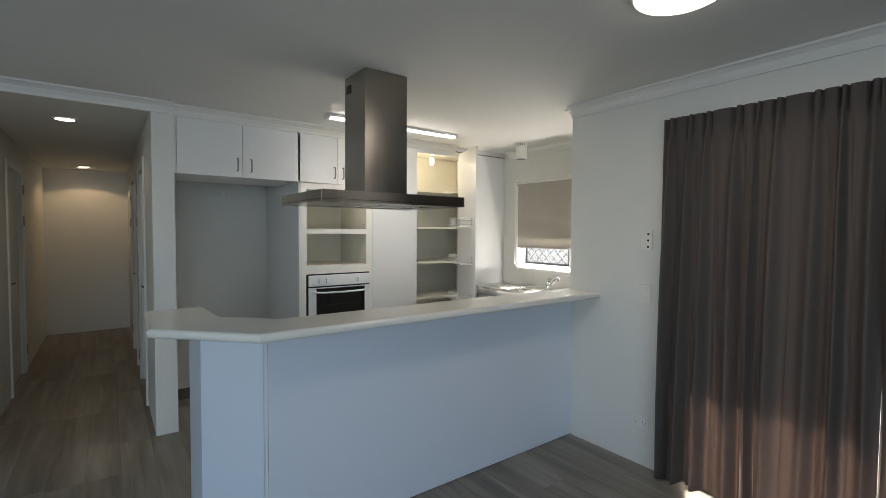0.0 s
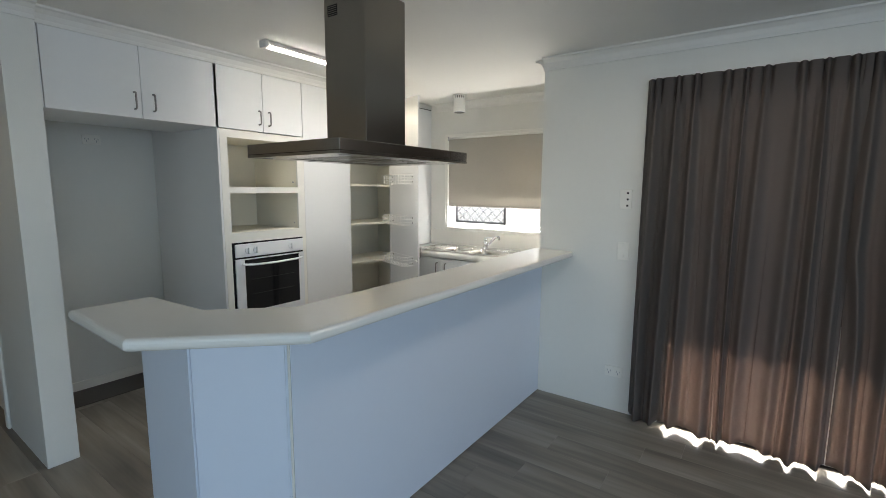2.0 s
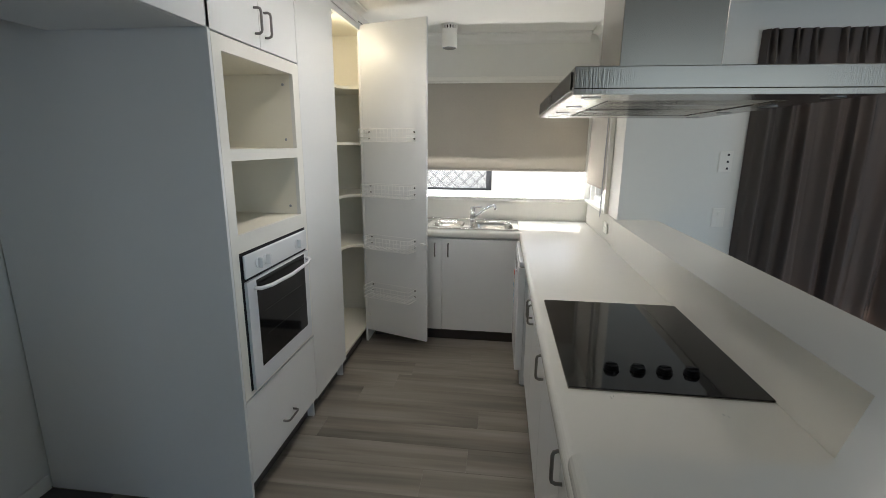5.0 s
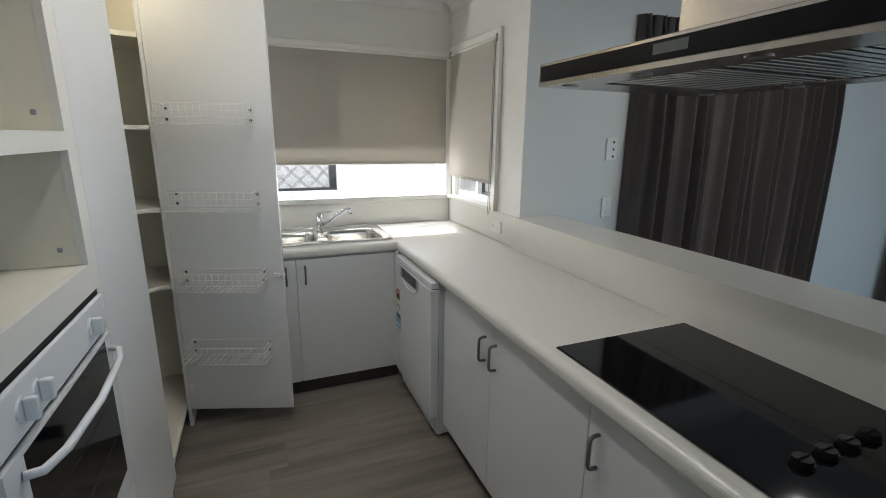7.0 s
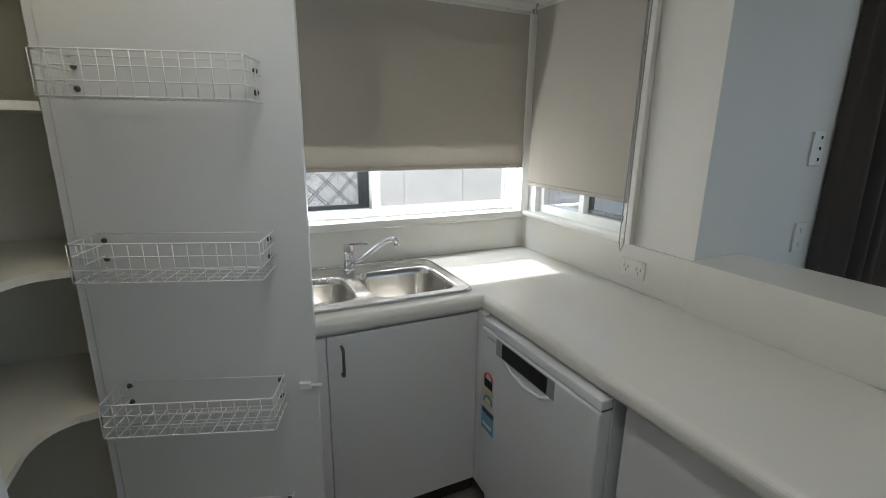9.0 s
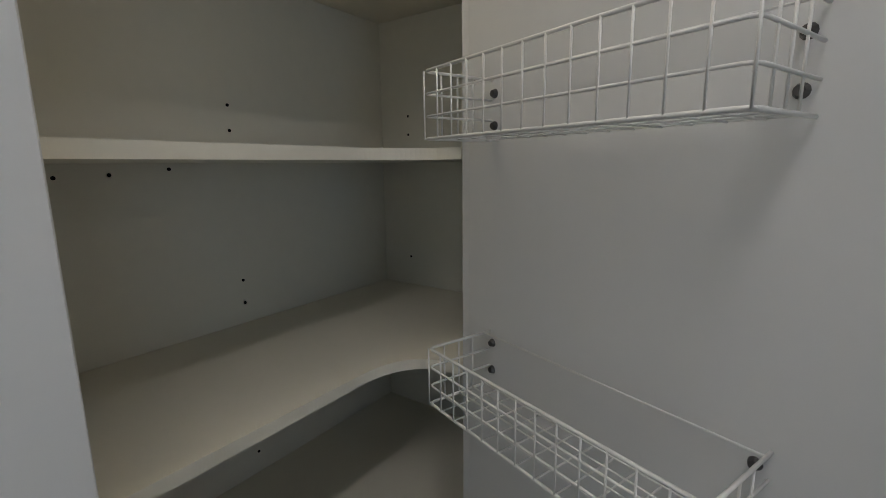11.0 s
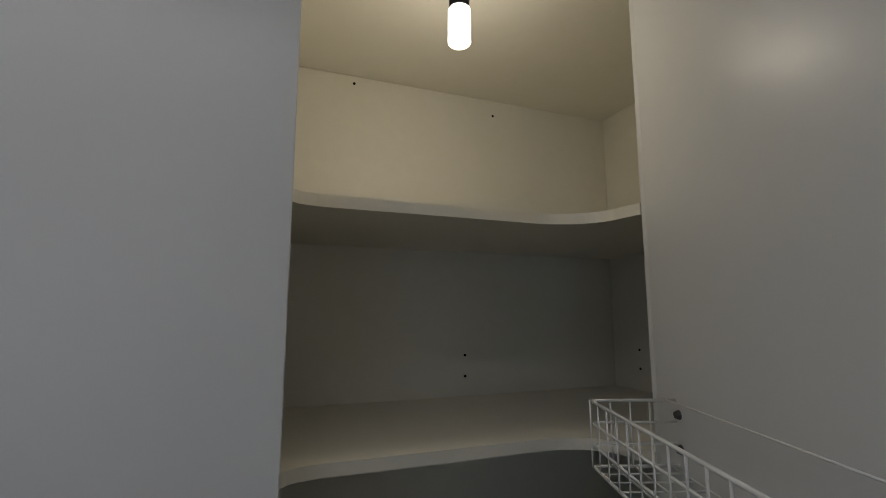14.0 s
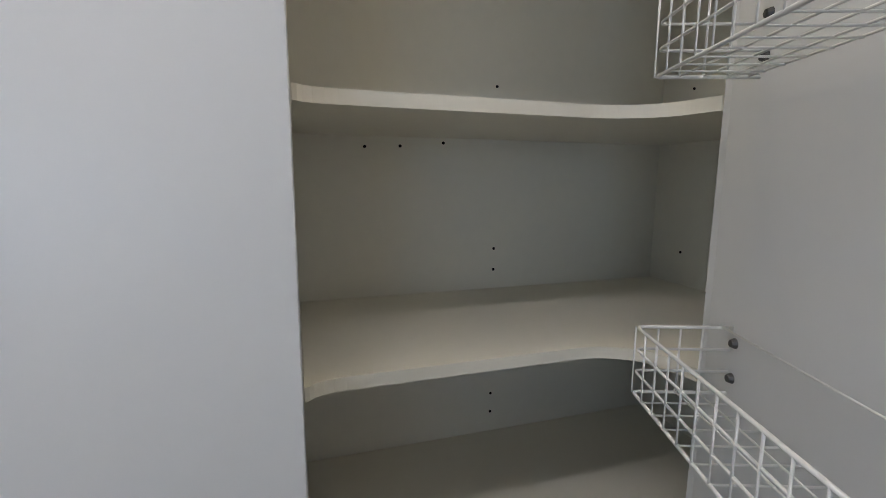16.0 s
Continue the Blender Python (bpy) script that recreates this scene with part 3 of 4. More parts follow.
def pantry():
    p = thing("corner_pantry", "tall corner pantry, open, with empty cream shelves", "pantry")
    part("back_panel", box(-0.566, -0.55, -0.2275, 0.731, 0.10, 2.345), INSIDE, p)
    part("end_panel", box(-0.5495, -0.018, 0.715, 0.731, 0.10, 2.345), INSIDE, p)
    part("inner_panel", box(-0.5495, -0.018, -0.2295, -0.2155, 0.10, 2.345), INSIDE, p)
    part("top_panel", box(-0.566, -0.018, -0.2275, 0.731, 2.346, 2.36), INSIDE, p)
    part("corner_panel", box(-0.017, 0.0, 0.322, 0.998, 0.0, 2.344, 0.001), MELAMINE, p, "plain white panel beside the sink")
    # Solid near-black strip: the shade above the panel is put in as colour.
    part("shadow_gap", box(-0.0165, -0.004, 0.27, 0.997, 2.345, 2.353), GAP, p, "dark strip painted as gap shade over the corner panel")
    part("top_filler", box(-0.017, 0.0, 0.27, 0.997, 2.354, 2.3985), WALL, p)
    part("kickboard", box(-0.07, -0.055, -0.2275, 0.32, 0, 0.098), KICK, p, "dark kickboard")
    part("top_rail", box(-0.017, 0.0, -0.2215, 0.3215, 2.29, 2.331), MELAMINE, p)
    # shelves: straight front that sweeps out to the hinge side
    for z, front in ((1.909, -0.145), (1.523, -0.14), (1.147, -0.138), (0.768, -0.138), (0.10, -0.02)):
        out = [(-0.549, -0.213), (front + 0.02, -0.213)]
        out += [(front + 0.02 - 0.02 * math.sin(a), -0.213 + 0.05 * (1 - math.cos(a)) + 0.005) for a in np.linspace(0.2, math.pi / 2, 5)]
        if front < -0.05:
            out += [(front, 0.20)]
            out += [(front + 0.085 * (1 - math.cos(a)), 0.20 + 0.115 * math.sin(a)) for a in np.linspace(0.1, math.pi / 2, 18)]
            out += [(-0.019, 0.322)]
        else:
            out += [(-0.02, 0.3)]
        out += [(-0.019, 0.7145), (-0.549, 0.7145)]
        bm = prism(out, z, z + 0.0195)
        part("shelf", bm, CREAM, p, "cream laminate shelf with curved front")
    # shelf pin holes
    pin = bmesh.new()
    add_cyl(pin, (-0.5497, 0, 0), (-0.5485, 0, 0), 0.0035, n=10)
    me = mesh_of("pin_hole", pin, BLACK)
    for y, z in ((0.24, 1.643), (0.24, 1.591), (0.24, 1.265), (0.24, 1.213), (0.24, 2.02), (0.24, 0.89), (0.24, 0.84), (-0.06, 2.325), (0.33, 2.30), (-0.068, 1.50), (0.01, 1.503), (0.11, 1.512)):
        o = new("pin_hole", me)
        o.parent = p
        o.location = (0, y, z)
    pin = bmesh.new()
    add_cyl(pin, (0, 0.7135, 0), (0, 0.7147, 0), 0.0035, n=10)
    me = mesh_of("pin_hole_end", pin, BLACK)
    for x, z in ((-0.45, 1.65), (-0.45, 1.60), (-0.45, 2.03), (-0.45, 1.25)):
        o = new("pin_hole", me)
        o.parent = p
        o.location = (x, 0, z)


pantry()


def wire_basket(h):
    """A white wire rack hung on the inside of the pantry door. Local x runs from the hinge to the free edge, -y into the basket."""
    b = thing("wire_basket", "white plastic-coated wire basket screwed to the pantry door", "basket", "pantry door baskets")
    L, D, c = 0.386, 0.107, 0.008
    r = 0.0013
    for i in range(4):
        z = h * i / 3
        rail = add_tube(bmesh.new(), [(0, 0.009, z), (0, -D + c, z), (c * 0.3, -D + c * 0.3, z), (c, -D, z), (L - c, -D, z), (L - c * 0.3, -D + c * 0.3, z), (L, -D + c, z), (L, 0.009, z)], 0.0022 if i in (0, 3) else 0.0017, 6)
        part("rail", rail, WIRE, b, "", True)
    n = 13
    up = mesh_of("upright", add_tube(bmesh.new(), [(0, -D - 0.001, h), (0, -D - 0.001, 0.0), (0, -0.004, 0.0)], r, 6), WIRE, True)
    for i in range(n + 1):
        o = new("upright", up)
        o.parent = b
        o.location = (L * i / n, 0, 0)
    side = mesh_of("side_wire", add_tube(bmesh.new(), [(0, 0, 0), (0, 0, h)], r, 6), WIRE, True)
    for k in (1, 2, 3):
        for x in (0, L):
            o = new("side_wire", side)
            o.parent = b
            o.location = (x, -D * k / 4, 0)
    base = mesh_of("base_wire", add_tube(bmesh.new(), [(0, 0, 0.001), (L, 0, 0.001)], r, 6), WIRE, True)
    for y, z in ((-D / 4, 0), (-D / 2, 0), (-D * 0.75, 0), (-0.004, 0), (-0.004, h)):
        o = new("base_wire", base)
        o.parent = b
        o.location = (0, y, z)
    for x in (0.004, L - 0.012):
        for z in (h * 0.25, h * 0.78):
            part("screw_cup", cyl((x, 0.0112, z), (x, 0.0055, z), 0.0068, 0.0045, 12), SCREWCUP, b, "dull dark metal screw cup")
    return b


DOOR_ANGLE = 70.5
DW = 0.525
door = thing("pantry_door", "tall plain white pantry door, standing open", "door")
part("leaf", box(0.0, DW, 0.0, 0.018, 0.105, 2.325, 0.0015), MELAMINE, door)
hd = bow_handle(door, (DW - 0.035, 0.018, 0.86), (DW - 0.035, 0.018, 0.96), (0, 1, 0))
for hz in (0.22,):
    part("hinge", box(0.004, 0.03, -0.010, -0.0005, hz, hz + 0.03, 0.003), WIRE, door, "small white cup hinge")
bm = box(DW - 0.045, DW - 0.015, -0.012, -0.0005, 0.83, 0.85, 0.002)
add_cyl(bm, (DW - 0.03, -0.006, 0.84), (DW + 0.012, -0.006, 0.84), 0.004)
part("catch", bm, WIRE, door, "small white plastic catch")
door.matrix_basis = Matrix.Translation(HINGE) @ pose(0, 0, 0, 0, 0, DOOR_ANGLE - 90)
basket = wire_basket(0.085)
hang = lambda z: Matrix.Translation(HINGE) @ pose(0, 0, z, 0, 0, DOOR_ANGLE - 90) @ Matrix.Translation((0.057, -0.0115, 0))
basket.matrix_basis = hang(1.548)
for z0 in (1.169, 0.79, 0.42):
    copy_thing(basket, hang(z0))

bl = thing("batten_bulb", "bare lit bulb in a white batten holder", "lamp", at=(-0.12, 0.048, 2.345))
bm = cyl((0, 0, 0), (0, 0, -0.018), 0.036, 0.032, 24)
add_cyl(bm, (0, 0, -0.018), (0, 0, -0.06), 0.022, 0.019, 24)
part("holder", bm, TRIM, bl, "white plastic lamp holder", True)
part("collar", cyl((0, 0, -0.0602), (0, 0, -0.0715), 0.0175, n=24), BLACK, bl, "dark metal bulb collar", True)
bm = bmesh.new()
bmesh.ops.create_uvsphere(bm, u_segments=20, v_segments=12, radius=0.02)
for v in bm.verts:
    v.co.z = v.co.z * 0.5 - 0.115 + (0.035 if v.co.z > 0 else -0.02)
part("bulb", bm, BULB, bl, "glowing frosted bulb", True).visible_shadow = False

# ---- benches ----


def base_cabinets():
    # under the sink
    c = thing("sink_cabinet", "white two-door base cabinet under the sink", "cabinet", "base cabinets")
    part("body", box(0.02, 1.20, 0.425, 0.99, 0.10, 0.70), MELAMINE, c)
    part("front_rail", box(0.02, 1.14, 0.428, 0.448, 0.7005, 0.8415), MELAMINE, c)
    for x0, x1, hx in ((0.165, 0.574, 0.520), (0.574, 1.142, 0.622)):
        d = part("door", box(x0 + 0.0015, x1 - 0.0015, 0.408, 0.4245, 0.098, 0.836, 0.0015), MELAMINE, c)
        bow_handle(d, (hx, 0.408, 0.698), (hx, 0.408, 0.798), (0, -1, 0), 0.028)
    part("filler", box(0.002, 0.163, 0.409, 0.4245, 0.098, 0.836), MELAMINE, c)
    part("corner_filler", box(1.1425, 1.2145, 0.3575, 0.4245, 0.098, 0.8415), MELAMINE, c)
    part("kickboard", box(0.02, 1.17, 0.458, 0.473, 0, 0.098), KICK, c, "dark kickboard")
    # along the bar
    for y1, y0, hy in ((-0.262, -0.735, -0.69), (-0.735, -1.292, -0.775), (-1.292, -1.85, -1.335), (-1.85, -2.385, -1.895)):
        c = thing("base_cabinet", "white one-door base cabinet under the bench", "cabinet", "base cabinets")
        part("body", box(1.2065, 1.70 if y0 > -2 else 1.50, y0 + 0.001, y1 - 0.001, 0.10, 0.8415), MELAMINE, c)
        d = part("door", box(1.189, 1.206, y0 + 0.0015, y1 - 0.0015, 0.098, 0.838, 0.0015), MELAMINE, c)
        bow_handle(d, (1.189, hy, 0.655), (1.189, hy, 0.755), (-1, 0, 0), 0.03)
        part("kickboard", box(1.235, 1.25, y0, y1, 0, 0.098), KICK, c, "dark kickboard")


base_cabinets()


def benchtop():
    """An L-shaped bench with a rolled front edge, cut out for the sink bowls."""
    hole = (0.452, 1.128, 0.488, 0.842)
    us, vs = (0.002, hole[0], hole[1], 1.15, 1.56, 1.7325), (-2.335, -2.16, 0.395, hole[2], hole[3], 0.9925)
    us, vs = sorted(us), sorted(vs)
    bm, made = bmesh.new(), {}
    inside = lambda i, j: 0 <= i < 5 and 0 <= j < 5 and not (i < 3 and j < 2) and not (i == 1 and j == 3) and not (i == 4 and j == 0)

    def vert(i, j, w):
        if (i, j, w) not in made:
            made[i, j, w] = bm.verts.new((us[i], vs[j], w))
        return made[i, j, w]

    Z0, Z1 = 0.842, 0.90
    for i in range(5):
        for j in range(5):
            if not inside(i, j):
                continue
            for w in (Z0, Z1):
                bm.faces.new([vert(a, b, w) for a, b in ((i, j), (i + 1, j), (i + 1, j + 1), (i, j + 1))])
            for (a, b), (c, d), (s, t) in (((i, j), (i + 1, j), (i, j - 1)), ((i, j + 1), (i + 1, j + 1), (i, j + 1)), ((i, j), (i, j + 1), (i - 1, j)), ((i + 1, j), (i + 1, j + 1), (i + 1, j))):
                if not inside(s, t):
                    bm.faces.new((vert(a, b, Z0), vert(c, d, Z0), vert(c, d, Z1), vert(a, b, Z1)))
    front = []
    for e in bm.edges:
        (ax, ay, az), (bx, by, bz) = e.verts[0].co, e.verts[1].co
        if abs(az - bz) > 1e-6:
            continue
        if (abs(ax - 1.15) < 1e-6 and abs(bx - 1.15) < 1e-6 and max(ay, by) < 0.396) or (abs(ay - 0.395) < 1e-6 and abs(by - 0.395) < 1e-6 and max(ax, bx) < 1.151):
            front.append(e)
    bmesh.ops.recalc_face_normals(bm, faces=bm.faces)
    bmesh.ops.bevel(bm, geom=front, offset=0.024, segments=6, affect="EDGES", profile=0.5)
    b = thing("benchtop", "off-white laminate kitchen benchtop with rolled edge", "benchtop")
    part("top", bm, BENCH, b)
    part("corner_infill", prism([(1.5605, -2.1605), (1.5605, -2.25), (1.655, -2.1605)], 0.842, 0.90), BENCH, b)


benchtop()
for n, mx, my in ((0, 1.305, -1.858), (1, 1.56, -1.905), (2, 1.63, -0.62)):
    # worn specks in the laminate
    bm = bmesh.new()
    for k in range(3):
        a = 0.7 + 1.9 * k + n
        px, py = mx + 0.006 * math.cos(a), my + 0.006 * math.sin(a)
        add_tube(bm, [(px, py, 0.9002), (px + 0.005 * math.cos(2 * a), py + 0.005 * math.sin(2 * a), 0.9002)], 0.0008, 6)
    part("scratch", bm, GREYPL, bpy.data.objects["benchtop"], "small dark scratch in the laminate")


def bar():
    b = thing("breakfast_bar", "raised white breakfast bar with angled end", "counter")
    face = [(1.76, -0.002), (1.76, -2.18), (1.54, -2.40), (1.17, -2.40), (1.17, -2.388), (1.535, -2.388), (1.736, -2.18), (1.736, -0.002)]
    core = prism(face, 0.0, 1.04)
    part("core", core, BARFACE, b)
    # cladding boards, with fine joints between them
    part("front_board", box(1.7605, 1.769, -2.17, -0.002, 0.004, 1.04, 0.001), BARFACE, b, "white painted panel with blue daylight in its colour")
    d = Vector((-0.22, -0.22)).normalized()
    n = Vector((0.7071, -0.7071))
    pa, pb = Vector((1.76, -2.18)) + d * 0.006, Vector((1.54, -2.40)) - d * 0.004
    q = [pa + n * 0.0005, pb + n * 0.0005, pb + n * 0.0085, pa + n * 0.0085]
    part("angled_board", prism([tuple(v) for v in q], 0.004, 1.04), BARFACE, b, "white painted panel with blue daylight in its colour")
    part("corner_strip", prism([(1.7605, -2.178), (1.7605, -2.1715), (1.7675, -2.1715), (1.7675, -2.178)], 0.004, 1.04), TRIM, b)
    part("joint", box(1.7603, 1.7668, -2.1708, -2.1701, 0.004, 1.039), GAP, b, "fine dark joint between boards")
    part("end_board", box(1.172, 1.538, -2.409, -2.4005, 0.004, 1.04, 0.001), BARFACE, b, "white painted panel with blue daylight in its colour")
    top = [(2.0, -0.003), (2.0, -2.262), (1.628, -2.622), (1.115, -2.605), (1.115, -2.345), (1.49, -2.325), (1.712, -2.10), (1.712, -0.003)]
    part("bar_top", prism(top[::-1], 1.04, 1.08, 0.016, 4, lambda e: not all(v.co.x < 1.75 and v.co.y > -2.35 for v in e.verts) and not all(v.co.y > -0.01 for v in e.verts)), BENCH, b, "off-white laminate bar top with rolled edge")
    part("upstand", box(1.714, 1.7335, -2.10, -0.002, 0.901, 1.0395), BENCH, b)
    q = [(1.492, -2.322), (1.7135, -2.0985), (1.7135, -2.12), (1.498, -2.337)]
    part("upstand_end", prism(q, 0.901, 1.0395), BENCH, b)
    part("upstand_return", box(1.165, 1.489, -2.334, -2.322, 0.901, 1.0395), BENCH, b)


bar()


def rounded(x0, x1, y0, y1, r, n=6):
    pts = []
    for cx, cy, a0 in ((x1 - r, y1 - r, 0), (x0 + r, y1 - r, 90), (x0 + r, y0 + r, 180), (x1 - r, y0 + r, 270)):
        for k in range(n + 1):
            a = radians(a0 + 90 * k / n)
            pts.append((cx + r * math.cos(a), cy + r * math.sin(a)))
    return pts


def sink():
    s = thing("kitchen_sink", "stainless steel double-bowl sink with ribbed drainer", "sink")
    bowls = ((0.466, 0.728, 0.525, 0.825, 0.13), (0.772, 1.116, 0.502, 0.832, 0.17))
    zt = 0.9075
    # rim plate
    plate = sheet((0.205, 1.158), (0.462, 0.952), 0.9005, zt, "z", [b[:4] for b in bowls])
    es = [e for e in plate.edges if abs(e.verts[0].co.z - e.verts[1].co.z) > 1e-4 and all(abs(v.co.x - (0.205 if v.co.x < 0.7 else 1.158)) < 1e-5 and (abs(v.co.y - 0.462) < 1e-5 or abs(v.co.y - 0.952) < 1e-5) for v in e.verts)]
    bmesh.ops.bevel(plate, geom=es, offset=0.06, segments=6, affect="EDGES", profile=0.5)
    part("rim", plate, SINKSTEEL, s)
    for x0, x1, y0, y1, dep in bowls:
        bm = bmesh.new()
        rings = []
        base = rounded(x0, x1, y0, y1, 0.06)
        cx, cy = (x0 + x1) / 2, (y0 + y1) / 2
        sq = []
        for px, py in base:
            k = min((x1 - cx) / max(abs(px - cx), 1e-6), (y1 - cy) / max(abs(py - cy), 1e-6))
            sq.append((cx + (px - cx) * k, cy + (py - cy) * k))
        spec = [(sq, zt)]
        for ins, dz, r in ((0.004, 0.0, 0.058), (0.010, 0.006, 0.055), (0.014, 0.03, 0.055), (0.02, dep * 0.75, 0.055), (0.032, dep * 0.93, 0.06), (0.06, dep, 0.05)):
            spec.append((rounded(x0 + ins, x1 - ins, y0 + ins, y1 - ins, r), zt - dz))
        for ring, z in spec:
            rings.append([bm.verts.new((px, py, z)) for px, py in ring])
        for a, b in zip(rings, rings[1:]):
            for k in range(len(a)):
                bm.faces.new((a[k], a[(k + 1) % len(a)], b[(k + 1) % len(a)], b[k]))
        bm.faces.new(rings[-1])
        bmesh.ops.remove_doubles(bm, verts=bm.verts, dist=1e-6)
        bo = part("bowl", bm, SINKSTEEL, s, "deep rounded steel bowl", True)
        w = bmesh.new()
        add_cyl(w, (cx, cy, zt - dep + 0.0005), (cx, cy, zt - dep + 0.004), 0.04, 0.034, 24)
        add_cyl(w, (cx, cy, zt - dep + 0.004), (cx, cy, zt - dep + 0.010), 0.022, 0.016, 20)
        part("waste", w, CHROME, bo, "chrome basket waste", True)
    for k in range(9):
        y = 0.555 + 0.034 * k
        part("drainer_rib", box(0.235, 0.435, y, y + 0.012, zt, zt + 0.003, 0.0014), SINKSTEEL, s)
    # raised lip
    lip = bmesh.new()
    pts = [(x, y, zt) for x, y in rounded(0.209, 1.154, 0.466, 0.948, 0.058)]
    add_tube(lip, pts + pts[:1], 0.0035, 6)
    part("lip", lip, SINKSTEEL, s, "", True)


sink()


def tap():
    t = thing("mixer_tap", "chrome single-lever kitchen mixer tap", "tap", at=(0.775, 0.891, 0.9075))
    bm = cyl((0, 0, 0), (0, 0, 0.008), 0.027, 0.025, 24)
    add_cyl(bm, (0, 0, 0.008), (0, 0, 0.085), 0.0215, 0.0205, 24)
    part("body", bm, CHROME, t, "", True)
    bm = cyl((0, 0, 0.087), (0, 0, 0.112), 0.022, 0.0205, 24)
    add_box(bm, 0.0, 0.085, -0.011, 0.011, 0.106, 0.116, 0.004, 2)
    part("lever", bm, CHROME, t, "", False)
    bm = bmesh.new()
    add_tube(bm, [(0.012, -0.006, 0.03), (0.046, -0.02, 0.05), (0.11, -0.045, 0.102), (0.152, -0.06, 0.130), (0.174, -0.068, 0.137), (0.190, -0.073, 0.131)], 0.0105, 12)
    part("spout", bm, CHROME, t, "", True)
    part("aerator", cyl((0.187, -0.072, 0.133), (0.192, -0.074, 0.103), 0.0125, 0.0115, 16), CHROME, t, "", True)


tap()


def cooktop():
    c = thing("ceramic_cooktop", "black glass electric cooktop set into the bench", "cooktop")
    part("glass", box(1.198, 1.728 - 0.006, -1.828, -1.118, 0.9005, 0.906, 0.002, 2), BLACKGLASS, c)
    edge = sheet((1.1965, 1.7215), (-1.8295, -1.1165), 0.9003, 0.9035, "z", [(1.1985, 1.7195, -1.8275, -1.1185)])
    part("trim", edge, STEEL, c, "thin steel edge trim")
    for i in range(4):
        x = 1.335 + 0.0735 * i
        k = cyl((x, -1.71, 0.906), (x, -1.71, 0.914), 0.0215, 0.021, 20)
        add_cyl(k, (x, -1.71, 0.914), (x, -1.71, 0.921), 0.0195, 0.0175, 20)
        add_box(k, x - 0.017, x + 0.017, -1.7135, -1.7065, 0.920, 0.925, 0.002)
        part("knob", k, BLACK, c, "black control knob")


cooktop()


def hood():
    h = thing("island_rangehood", "stainless steel island rangehood with square chimney", "rangehood")
    x0, x1, y0, y1, z0, z1 = 1.146, 1.754, -1.911, -1.02, 1.642, 1.70
    cav = 0.012
    part("canopy", box(x0, x1, y0, y1, z0 + cav, z1, 0.002), STEEL, h)
    rim = sheet((x0, x1), (y0, y1), z0, z0 + cav - 0.0005, "z", [(x0 + 0.10, x1 - 0.10, y0 + 0.14, y1 - 0.14)])
    part("rim", rim, STEEL, h)
    for k in range(2):
        f = part("filter", box(x0 + 0.11, x1 - 0.11, y0 + 0.15 + k * 0.30, y0 + 0.44 + k * 0.30, z0 + 0.009, z0 + 0.0112), GAP, h, "slatted grease filter")
        for i in range(11):
            y = y0 + 0.16 + k * 0.30 + 0.0255 * i
            part("slat", box(x0 + 0.115, x1 - 0.115, y, y + 0.013, z0 + 0.001, z0 + 0.0085, 0.002), SINKSTEEL, f)
    for lx in (x0 + 0.05, x1 - 0.05):
        for ly in (y0 + 0.07, y0 + 0.32, y1 - 0.32, y1 - 0.07):
            part("lamp_lens", cyl((lx, ly, z0 - 0.002), (lx, ly, z0 + 0.002), 0.022, n=20), HANDLE, h, "small round unlit lamp")
    p = part("control_panel", box(x0 - 0.003, x0 - 0.0003, y0 + 0.03, y1 - 0.012, z0 + 0.012, z1 - 0.008), TOUCHGLASS, h, "black glass touch panel")
    part("display", box(x0 - 0.0036, x0 - 0.0031, -1.495, -1.415, z0 + 0.024, z0 + 0.044), SCREEN, p, "small grey display")
    c = part("chimney", box(1.31, 1.575, -1.588, -1.314, z1 + 0.0003, CH - 0.001, 0.002), STEEL, h, "tall brushed steel chimney cover")
    v = part("vent_grille", box(1.335, 1.40, -1.5888, -1.5882, 2.30, 2.348), BLACK, c, "dark louvred vent")
    for i in range(5):
        part("louvre", box(1.336, 1.399, -1.5905, -1.5889, 2.303 + 0.009 * i, 2.306 + 0.009 * i), STEEL, v)


hood()


